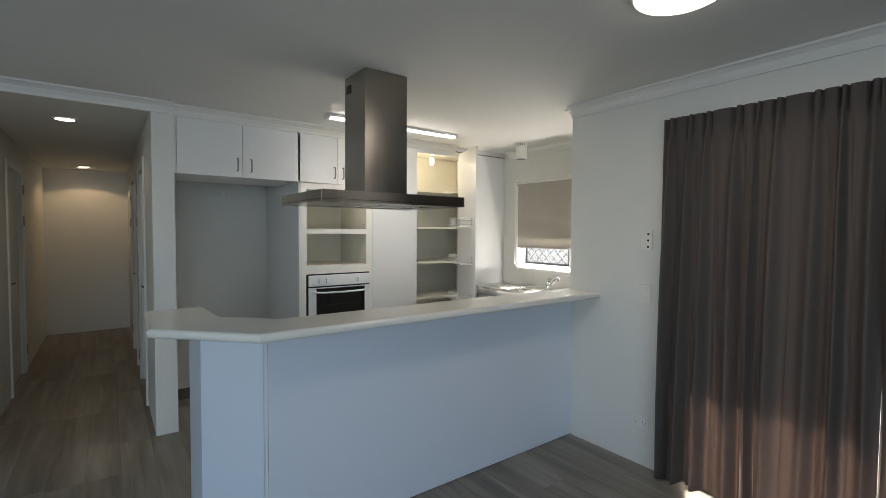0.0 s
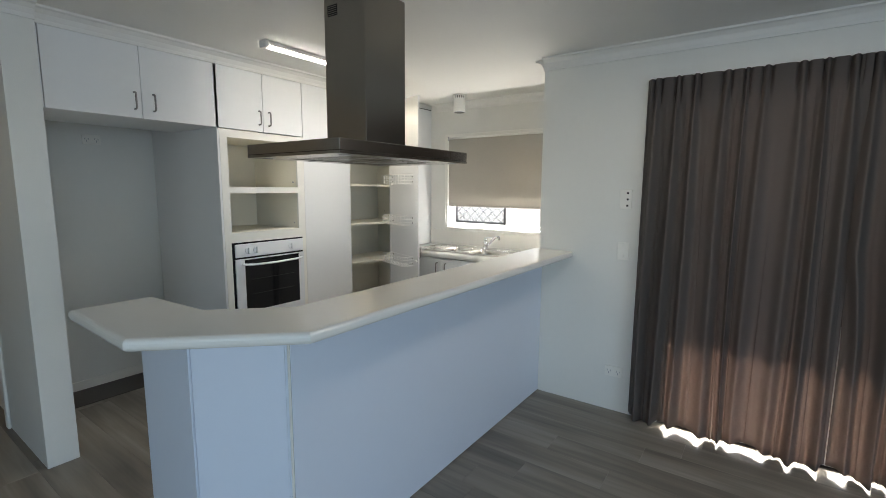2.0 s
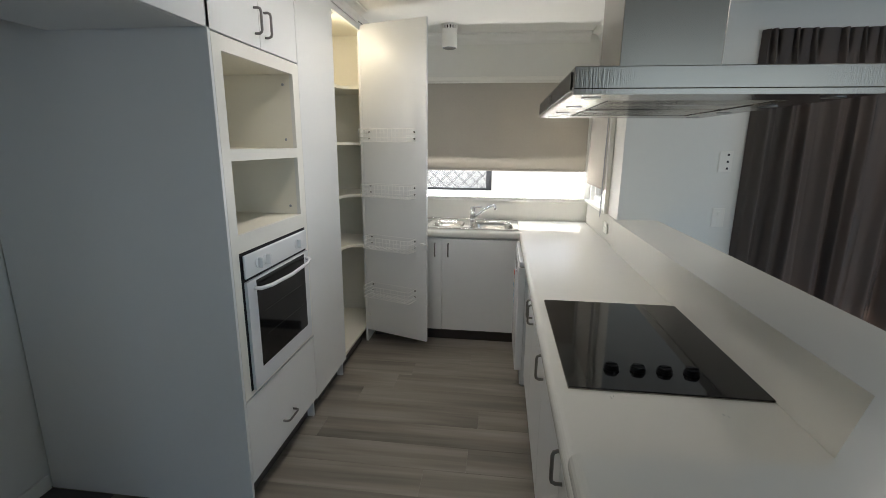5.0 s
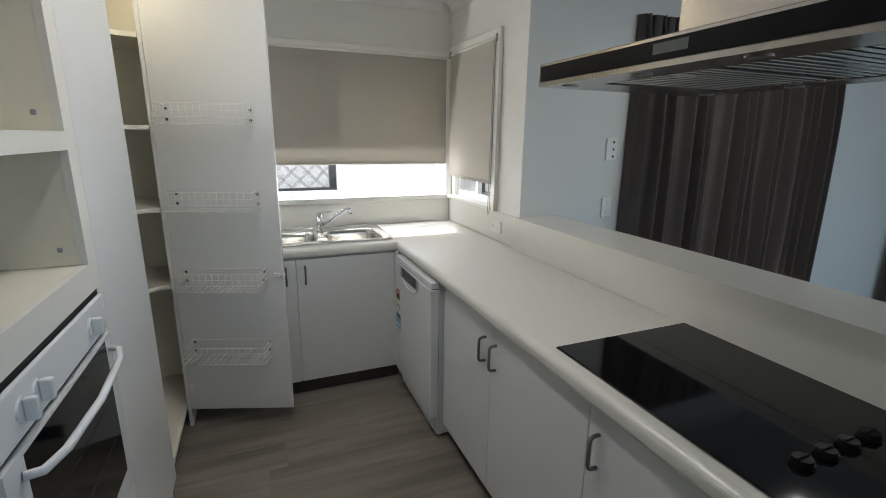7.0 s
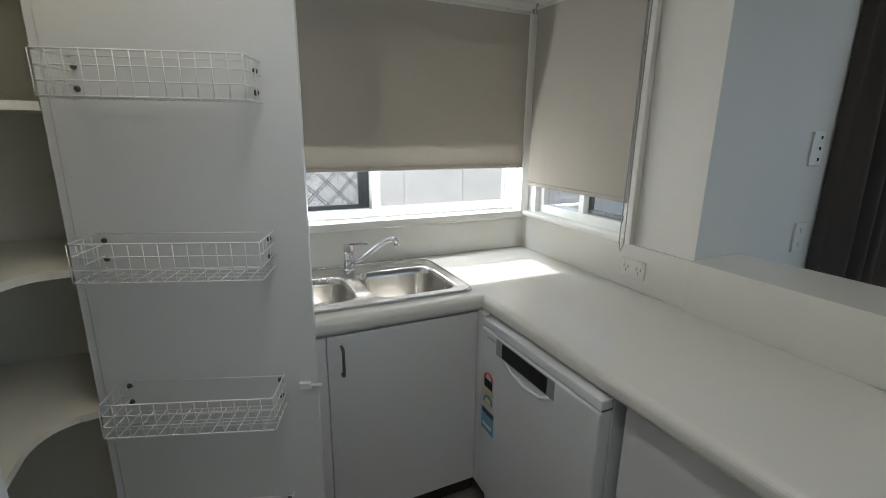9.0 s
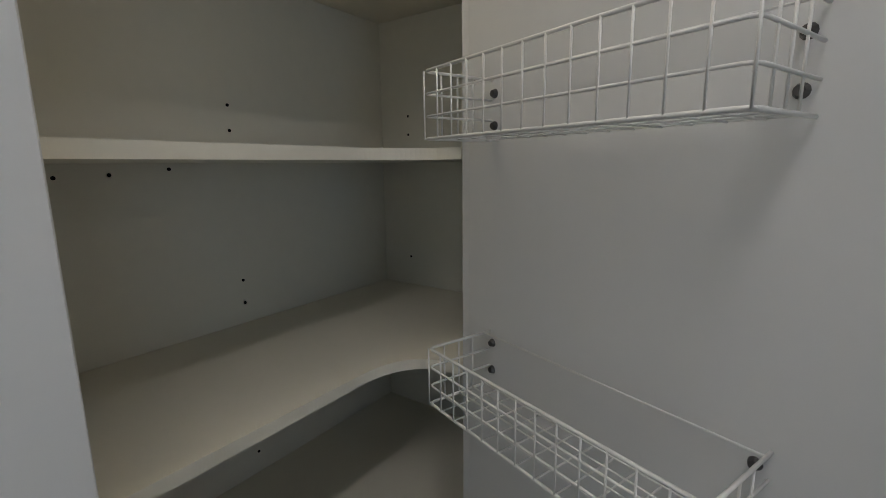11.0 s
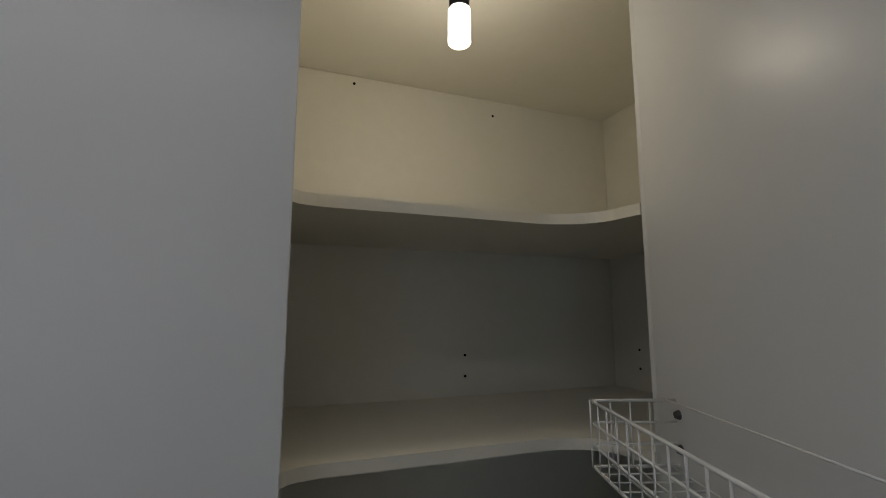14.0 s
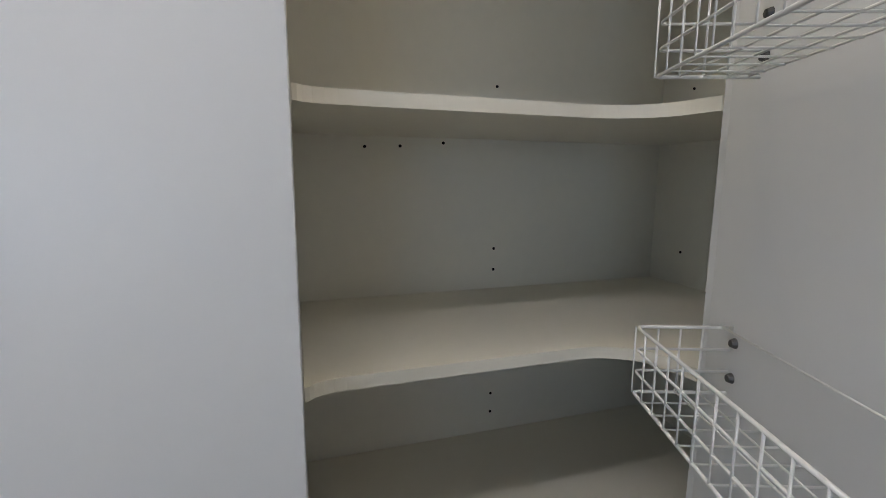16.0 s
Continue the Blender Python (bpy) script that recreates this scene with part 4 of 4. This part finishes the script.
def dishwasher():
    """A freestanding machine that stands a little proud of the bench."""
    d = thing("dishwasher", "white freestanding dishwasher with energy rating stickers", "dishwasher")
    y0, y1, xf = -0.238, 0.355, 1.128
    part("body", box(1.175, 1.70, y0, y1, 0.02, 0.838), APPLIANCE, d)
    dr = part("door", box(xf, 1.1745, y0 + 0.002, y1 - 0.002, 0.115, 0.803, 0.007, 3), APPLIANCE, d)
    part("top_trim", box(xf + 0.004, 1.1745, y0 + 0.002, y1 - 0.002, 0.8065, 0.838, 0.005, 2), APPLIANCE, d)
    part("seal", box(xf + 0.012, 1.174, y0 + 0.004, y1 - 0.004, 0.8032, 0.8063), GAP, d, "dark gap above the door")
    part("kick_panel", box(1.165, 1.1745, y0 + 0.004, y1 - 0.004, 0.02, 0.112), APPLIANCE, d)
    for fy in (y0 + 0.03, y1 - 0.03):
        part("foot", cyl((1.19, fy, 0), (1.19, fy, 0.02), 0.015), GREYPL, d)
    part("bezel", box(xf - 0.0025, xf - 0.0002, -0.062, 0.252, 0.738, 0.800, 0.001), GREYPL, dr, "grey display bezel")
    part("display_panel", box(xf - 0.004, xf - 0.0026, -0.030, 0.212, 0.742, 0.796, 0.0005), BLACKGLASS, dr, "black glossy display strip")
    part("maker_mark", box(xf - 0.0008, xf - 0.0002, 0.262, 0.315, 0.776, 0.781), GREYPL, dr)
    g = bmesh.new()
    add_tube(g, [(xf + 0.001, 0.20, 0.735), (xf - 0.001, 0.15, 0.712), (xf - 0.002, 0.08, 0.703), (xf - 0.001, 0.0, 0.712), (xf + 0.001, -0.04, 0.735)], 0.006, 8)
    part("grip_recess", g, APPLIANCE, dr, "", True)
    for ya, yb, za, zb, mat, lab in ((0.262, 0.326, 0.505, 0.585, YELLOWPAPER, "yellow energy rating sticker"), (0.250, 0.334, 0.400, 0.492, BLUEPAPER, "blue water rating sticker")):
        st = part("sticker", box(xf - 0.0012, xf - 0.0003, ya, yb, za, zb), mat, dr, lab)
        dark = BLACK if mat is YELLOWPAPER else SCREEN
        part("printed_bar", box(xf - 0.0018, xf - 0.0013, ya + 0.004, yb - 0.004, zb - 0.004, zb + 0.030 if mat is YELLOWPAPER else zb - 0.022), dark, st)
        part("printed_bar", box(xf - 0.0018, xf - 0.0013, ya + 0.01, yb - 0.01, za + 0.018, za + 0.030), TRIM, st)
        # the half-round star dial above each label
        arc = [(xf - 0.0008, (ya + yb) / 2 + 0.026 * math.cos(a), zb + 0.030 + 0.026 * math.sin(a)) for a in np.linspace(0, math.pi, 9)]
        part("star_dial", add_tube(bmesh.new(), arc, 0.005, 6), REDPAPER if mat is YELLOWPAPER else BLUEPAPER, st, "printed half-round rating dial")


dishwasher()

# ---- windows and blinds ----


def sink_window():
    w = tagged(thing("window_1", "white framed sliding kitchen window with security grille", "window"), kind="structure")
    x0, x1, z0, z1 = 0.25, 1.69, 1.10, 2.03
    part("window_frame", sheet((x0, x1), (z0, z1), 1.03, 1.10, "y", [(x0 + 0.03, 0.925, z0 + 0.04, z1 - 0.03), (0.965, x1 - 0.03, z0 + 0.04, z1 - 0.03)]), WHITEALU, w)
    part("window_sill", box(0.235, 1.733, 0.965, 1.029, 1.062, 1.0995, 0.004), TRIM, w, "white painted sill board")
    part("architrave", box(0.205, 0.25, 0.972, 0.9985, 1.10, 2.075, 0.003), TRIM, w)
    part("architrave", box(0.2505, 1.7385, 0.972, 0.9985, 2.03, 2.075, 0.003), TRIM, w)
    part("corner_post", box(1.692, 1.7375, 0.955, 0.9985, 1.10, 2.029, 0.003), TRIM, w)
    part("pane", box(0.965, x1 - 0.03, 1.062, 1.067, z0 + 0.04, z1 - 0.03), DUSTYGLASS, w).visible_shadow = False
    s = part("grille_frame", sheet((x0 + 0.032, 0.923), (z0 + 0.042, z1 - 0.032), 1.072, 1.088, "y", [(x0 + 0.055, 0.875, z0 + 0.062, z1 - 0.055)]), ALU, w, "dark aluminium security screen frame")
    wires = bmesh.new()
    gx0, gx1, gz0, gz1 = x0 + 0.055, 0.875, z0 + 0.062, 1.42
    step = 0.105
    k0, k1 = int((gx0 - (gz1 - gz0)) / step) - 1, int((gx1 + gz1 - gz0) / step) + 1
    for k in range(k0, k1):
        for sg in (1, -1):
            for off in (-0.007, 0.007):
                xa = k * step + off
                xb = xa + sg * (gz1 - gz0)
                t0, t1 = sorted(((gx0 - xa) / (xb - xa), (gx1 - xa) / (xb - xa)))
                t0, t1 = max(0, t0), min(1, t1)
                if t1 - t0 > 0.02:
                    P = [Vector((xa + (xb - xa) * t, 1.080 + 0.002 * sg, gz0 + (gz1 - gz0) * t)) for t in (t0, t1)]
                    add_cyl(wires, P[0], P[1], 0.0022, n=6, caps=False)
    part("fly_screen", box(gx0, gx1, 1.0745, 1.0752, gz0, z1 - 0.055), FLYMESH, s, "fine grey fly screen mesh")
    part("grille_wires", wires, MESHWIRE, s, "diamond pattern security wires")
    part("flyscreen_clip", box(0.885, 0.90, 1.066, 1.0715, 1.18, 1.23, 0.002), ALU, s)


def side_window():
    w = tagged(thing("window_2", "narrow white framed side window by the bench", "window"), kind="structure")
    y0, y1, z0, z1 = 0.30, 0.90, 1.10, 2.04
    part("window_frame", sheet((y0, y1), (z0, z1), 1.77, 1.84, "x", [(y0 + 0.03, 0.585, z0 + 0.04, z1 - 0.03), (0.615, y1 - 0.03, z0 + 0.04, z1 - 0.03)]), WHITEALU, w)
    part("inner_frame", sheet((y0 + 0.031, 0.584), (z0 + 0.041, z1 - 0.031), 1.80, 1.815, "x", [(y0 + 0.05, 0.565, z0 + 0.06, z1 - 0.05)]), ALU, w, "dark sash frame")
    part("pane", box(1.80, 1.805, 0.615, y1 - 0.03, z0 + 0.04, z1 - 0.03), GLASS, w).visible_shadow = False
    part("window_sill", box(1.705, 1.769, 0.285, 0.96, 1.077, 1.0995, 0.004), TRIM, w, "white painted sill board")
    part("architrave", box(1.712, 1.7385, 0.255, 0.2995, 1.077, 2.10, 0.003), TRIM, w)
    part("architrave", box(1.712, 1.7385, 0.30, 0.9545, 2.04, 2.10, 0.003), TRIM, w)


sink_window()
side_window()


def roller_blind(label, axis, a0, a1, c, z0, z1, chain, low=1.125, metal=None):
    b = thing("roller_blind", label, "blind", "kitchen roller blinds")
    put = (lambda u, v, z: (u, c + v, z)) if axis == "x" else (lambda u, v, z: (c + v, u, z))

    def bx(u0, u1, v0, v1, za, zb, bev=0.0):
        p, q = put(u0, v0, za), put(u1, v1, zb)
        return box(min(p[0], q[0]), max(p[0], q[0]), min(p[1], q[1]), max(p[1], q[1]), za, zb, bev)

    part("cloth", bx(a0, a1, -0.001, 0.001, z0 + 0.016, z1), BLIND, b)
    part("roller", cyl(put(a0 - 0.004, 0.012, z1), put(a1 + 0.004, 0.012, z1), 0.015), TRIM, b, "white roller tube", True)
    part("bottom_rail", bx(a0, a1, -0.004, 0.004, z0, z0 + 0.018, 0.002), BLIND, b)
    for u in (a0 - 0.012, a1 + 0.004):
        part("bracket", bx(u, u + 0.008, -0.006, 0.03, z1 - 0.02, z1 + 0.022, 0.001), GREYPL, b)
    ch = bmesh.new()
    u = chain
    add_tube(ch, [put(u, -0.012, z1), put(u + 0.004, -0.014, 1.5), put(u, -0.016, low + 0.035), put(u + 0.012, -0.018, low), put(u + 0.024, -0.016, low + 0.035), put(u + 0.02, -0.014, 1.5), put(u + 0.018, -0.012, z1)], 0.0022, 6)
    part("chain", ch, metal or TRIM, b, "beaded control chain", True)


roller_blind("taupe fabric roller blind, lowered almost to the sill", "x", 0.258, 1.705, 0.966, 1.319, 2.03, 0.228)
roller_blind("narrow taupe roller blind, lowered over side window", "y", 0.286, 0.925, 1.7065, 1.235, 2.045, 0.262, 1.05, GREYPL)

# ---- living room wall ----


def sliding_door():
    d = tagged(thing("door_1", "aluminium framed glass sliding door behind curtains", "door"), kind="structure")
    part("door_frame", sheet((2.60, 4.30), (0, 2.08), 0.04, 0.10, "y", [(2.65, 3.43, 0.05, 2.03), (3.47, 4.25, 0.05, 2.03)]), WHITEALU, d)
    for a, b in ((2.65, 3.43), (3.47, 4.25)):
        part("pane", box(a, b, 0.066, 0.071, 0.05, 2.03), GLASS, d).visible_shadow = False


sliding_door()


def curtain(x0, x1, z0, z1, y, folds, seed, label, wall_end=None, lap=0.0):
    """A curtain whose header is pinched into pleats; lap draws its starting edge sideways above waist height."""
    c = thing("curtain", label, "curtain", "dark pleated curtains", at=(0, 0, 0))
    rnd = random.Random(seed)
    nu, nv = folds * 40, 60
    am = [rnd.uniform(-0.8, 1.6) for _ in range(folds + 2)]
    wd = [rnd.uniform(0.10, 0.30) for _ in range(folds + 2)]
    lean = [rnd.uniform(-0.05, 0.05) for _ in range(folds + 2)]
    second = [rnd.uniform(0.1, 0.5) for _ in range(folds + 2)]
    bm = bmesh.new()
    grid = []
    for j in range(nv + 1):
        t = 1 - (1 - j / nv) ** 1.35
        z = z0 + (z1 - z0) * t
        down = z1 - z
        below = max(0.0, down - 0.085)
        fall = 1 - math.exp(-below / 0.35)
        row = []
        for i in range(nu + 1):
            u = i / nu
            f = u * folds + 0.22 * math.sin(2.1 * u * folds + seed) * math.sin(math.pi * u)
            k = min(int(f), folds - 1)
            s = f - k - 0.5
            away = s - lean[k] * fall * 2
            # pinched pleat: tight at the stitch, flared above it, spreading into a round fold below
            flare = 0.085 + 0.9 * max(0.0, 0.085 - down) + 0.75 * wd[k] * fall
            bump = math.exp(-(away / flare) ** 2) * (0.019 + 0.066 * fall) * (0.8 + 0.2 * am[k]) * min(1.0, 0.15 + 0.85 * (down / 0.085) ** 2)
            crease = -0.030 * math.exp(-((abs(away) - 0.16) / 0.06) ** 2) * math.exp(-(below / 0.05)) if down < 0.2 else 0.0
            soft = 0.020 * second[k] * math.sin(4 * math.pi * s + 3 * second[k]) * fall + 0.006 * math.sin(11 * s + 4 * t + k) * fall * (1 - t)
            sag = -0.010 * math.cos(2 * math.pi * s) * math.exp(-below / 0.12)
            edge = min(1.0, 0.25 + i / 12, 0.25 + (nu - i) / 12)
            drift = 0.020 * math.sin(1.3 * f + seed + 2.2 * t) * (1 - t) * min(1.0, i / 20, (nu - i) / 20)
            hem = max(0.0, 0.016 + 0.016 * math.sin(1.9 * f + seed) + 0.008 * math.sin(4.3 * f) + 0.06 * bump)
            near = (i if wall_end == "start" else nu - i) / 8 if wall_end else 1
            yy = y - (bump + crease + soft + sag * 0.5) * edge + 0.02
            if near < 1:
                yy = -0.006 + (yy + 0.006) * near
            yy = min(yy, -0.0075)
            side = lap * (1 - u) ** 4 * min(1.0, max(0.0, (z - 0.68) / 0.5)) ** 1.5
            row.append(bm.verts.new((x0 + (x1 - x0) * u + drift - side, yy, z + hem * (1 - t) + 0.005 * math.exp(-down / 0.03) * (math.exp(-(away / 0.18) ** 2) - 0.5))))
        grid.append(row)
    for r, q in zip(grid, grid[1:]):
        for i in range(nu):
            bm.faces.new((r[i], r[i + 1], q[i + 1], q[i]))
    ob = part("cloth", bm, CURTAIN, c, "", True)
    sol = ob.modifiers.new("thick", "SOLIDIFY")
    sol.thickness = 0.0018
    return c


curtain(2.425, 3.443, 0.010, 2.175, -0.066, 9, 3, "dark taupe pinch-pleated curtain, drawn closed", "start")
curtain(3.450, 4.34, 0.010, 2.175, -0.058, 8, 8, "dark taupe pinch-pleated curtain, drawn closed", "end", 0.05)
curtain(5.45, 6.2, 0.04, 2.17, -0.10, 6, 5, "dark taupe curtain gathered beyond the door")
cr = thing("curtain_track", "slim white curtain track on the wall", "curtain track")
part("track", box(2.44, 4.33, -0.006, -0.0005, 2.118, 2.132, 0.001), TRIM, cr)
for bx_ in (2.5, 3.43, 4.28):
    part("bracket", box(bx_ - 0.01, bx_ + 0.01, -0.005, -0.0005, 2.1325, 2.15, 0.001), TRIM, cr)


def wall_plate(name, label, m, w, h, marks, screws=True, category="socket"):
    """A plate in the local x-z plane, that faces -y."""
    o = thing(name, label, category)
    part("plate", box(-w / 2, w / 2, -0.009, -0.0005, -h / 2, h / 2, 0.003, 2), TRIM, o)
    for x, z, mw, mh, mat in marks:
        part("switch" if mat is TRIM else "slot", box(x - mw / 2, x + mw / 2, -0.0125 if mat is TRIM else -0.0098, -0.0091, z - mh / 2, z + mh / 2, 0.001 if mat is TRIM else 0), mat, o)
    o.matrix_basis = m
    return o


wall_plate("fan_control", "white vertical wall plate with three dark buttons", pose(2.33, 0, 1.448), 0.075, 0.125, [(0.012, 0.04, 0.012, 0.012, BLACK), (0.012, 0.0, 0.012, 0.012, BLACK), (0.012, -0.04, 0.012, 0.012, BLACK)], category="switch")
wall_plate("light_switch", "white vertical wall switch plate", pose(2.332, 0, 1.11), 0.072, 0.116, [(0, 0.028, 0.014, 0.02, TRIM), (0, -0.028, 0.014, 0.02, TRIM)], category="switch")
GPO = [(-0.03, -0.012, 0.004, 0.014, GREYPL), (-0.02, 0.004, 0.004, 0.012, GREYPL), (-0.04, 0.004, 0.004, 0.012, GREYPL), (0.03, -0.012, 0.004, 0.014, GREYPL), (0.02, 0.004, 0.004, 0.012, GREYPL), (0.04, 0.004, 0.004, 0.012, GREYPL), (-0.042, 0.024, 0.012, 0.016, TRIM), (0.042, 0.024, 0.012, 0.016, TRIM)]
wall_plate("power_point", "white double power point low on the wall", pose(2.315, 0, 0.28), 0.115, 0.072, GPO)
wall_plate("power_point", "white double power point above the bench", pose(1.733, 0.238, 0.985, 0, 0, -90), 0.115, 0.072, GPO)
wall_plate("power_point", "white power point high in the fridge recess", pose(-0.98, -1.83, 1.845, 0, 0, 90), 0.115, 0.072, GPO)

# ---- ceiling lamps ----
tb = thing("batten_light", "long white ceiling batten tube light, switched on", "light")
part("base", box(0.475, 0.525, -1.37, -0.12, 2.372, 2.3985, 0.004), TRIM, tb)
part("tube", box(0.481, 0.519, -1.35, -0.14, 2.358, 2.3715, 0.006, 2), TUBE, tb, "glowing frosted cover")
for y in (-1.38, -0.14):
    part("end_cap", box(0.466, 0.534, y, y + 0.029, 2.354, 2.398, 0.004), TRIM, tb)

oy = thing("oyster_light", "round glowing glass oyster ceiling light", "light", at=(3.01, -1.02, CH))
part("base", cyl((0, 0, -0.001), (0, 0, -0.016), 0.165, 0.163, 40), TRIM, oy)
bm = bmesh.new()
bmesh.ops.create_uvsphere(bm, u_segments=40, v_segments=20, radius=0.157)
bmesh.ops.delete(bm, geom=[v for v in bm.verts if v.co.z > 0.001], context="VERTS")
for v in bm.verts:
    v.co.z = v.co.z * 0.20 - 0.0165
part("diffuser", bm, OYSTER, oy, "frosted glass dome", True).visible_shadow = False

sp = thing("surface_spotlight", "white cylinder ceiling spotlight with vented top", "spotlight", at=(0.585, 0.665, CH))
part("mount", cyl((0, 0, -0.001), (0, 0, -0.012), 0.062, 0.062, 32), TRIM, sp)
part("can", cyl((0, 0, -0.035), (0, 0, -0.163), 0.056, 0.056, 32), TRIM, sp)
part("lens_rim", cyl((0, 0, -0.1635), (0, 0, -0.1665), 0.054, 0.05, 32), GREYPL, sp, "thin grey lens rim")
part("core", cyl((0, 0, -0.012), (0, 0, -0.035), 0.047, 0.047, 24), BLACK, sp)
for k in range(16):
    a = 2 * math.pi * k / 16
    part("fin", cyl((0.054 * math.cos(a), 0.054 * math.sin(a), -0.012), (0.054 * math.cos(a), 0.054 * math.sin(a), -0.035), 0.006, n=8), TRIM, sp)
part("lens", cyl((0, 0, -0.1668), (0, 0, -0.1682), 0.0475, 0.046, 32), BLACKGLASS, sp, "dark recessed lens")

# ---- floor boards ----


def floor_boards():
    f = bpy.data.objects["floor"]
    PW, PL = 0.18, 1.22
    me = mesh_of("plank", box(0, PL - 0.0006, 0, PW - 0.0006, -0.008, 0.0, 0.0006), FLOORMAT)
    rest = []
    rnd = random.Random(4)
    y = -6.12
    while y < 1.0:
        # the run of each row between the outer walls
        yc = y + PW / 2
        lo = 0.0 if yc < -3.52 else (-4.5 if yc < -2.34 else -0.98)
        hi = 6.3 if yc < 0 else 1.8
        x = -4.6 - rnd.uniform(0, PL)
        while x < hi:
            if x >= lo and x + PL <= hi and x < 4.6 and -3.7 < y < 0.52:
                o = new("plank", me)
                o.parent = f
                o.location = (x, y, 0)
            elif x + PL > lo:
                rest.append((max(x, lo), min(x + PL, hi), y))
            x += PL
        y += PW
    verts, faces = [], []
    for x, xe, y in rest:
        k = len(verts)
        x1, y1 = xe - 0.001, y + PW - 0.001
        verts += [(x, y, -0.008), (x1, y, -0.008), (x1, y1, -0.008), (x, y1, -0.008), (x, y, 0), (x1, y, 0), (x1, y1, 0), (x, y1, 0)]
        faces += [(k + a, k + b, k + c, k + d) for a, b, c, d in ((3, 2, 1, 0), (4, 5, 6, 7), (0, 1, 5, 4), (1, 2, 6, 5), (2, 3, 7, 6), (3, 0, 4, 7))]
    m2 = bpy.data.meshes.new("far_planks")
    m2.from_pydata(verts, [], faces)
    m2.materials.append(FLOORMAT)
    o = new("far_planks", m2)
    o.parent = f
    tagged(o, "grey-brown vinyl planks", kind="stuff")


floor_boards()
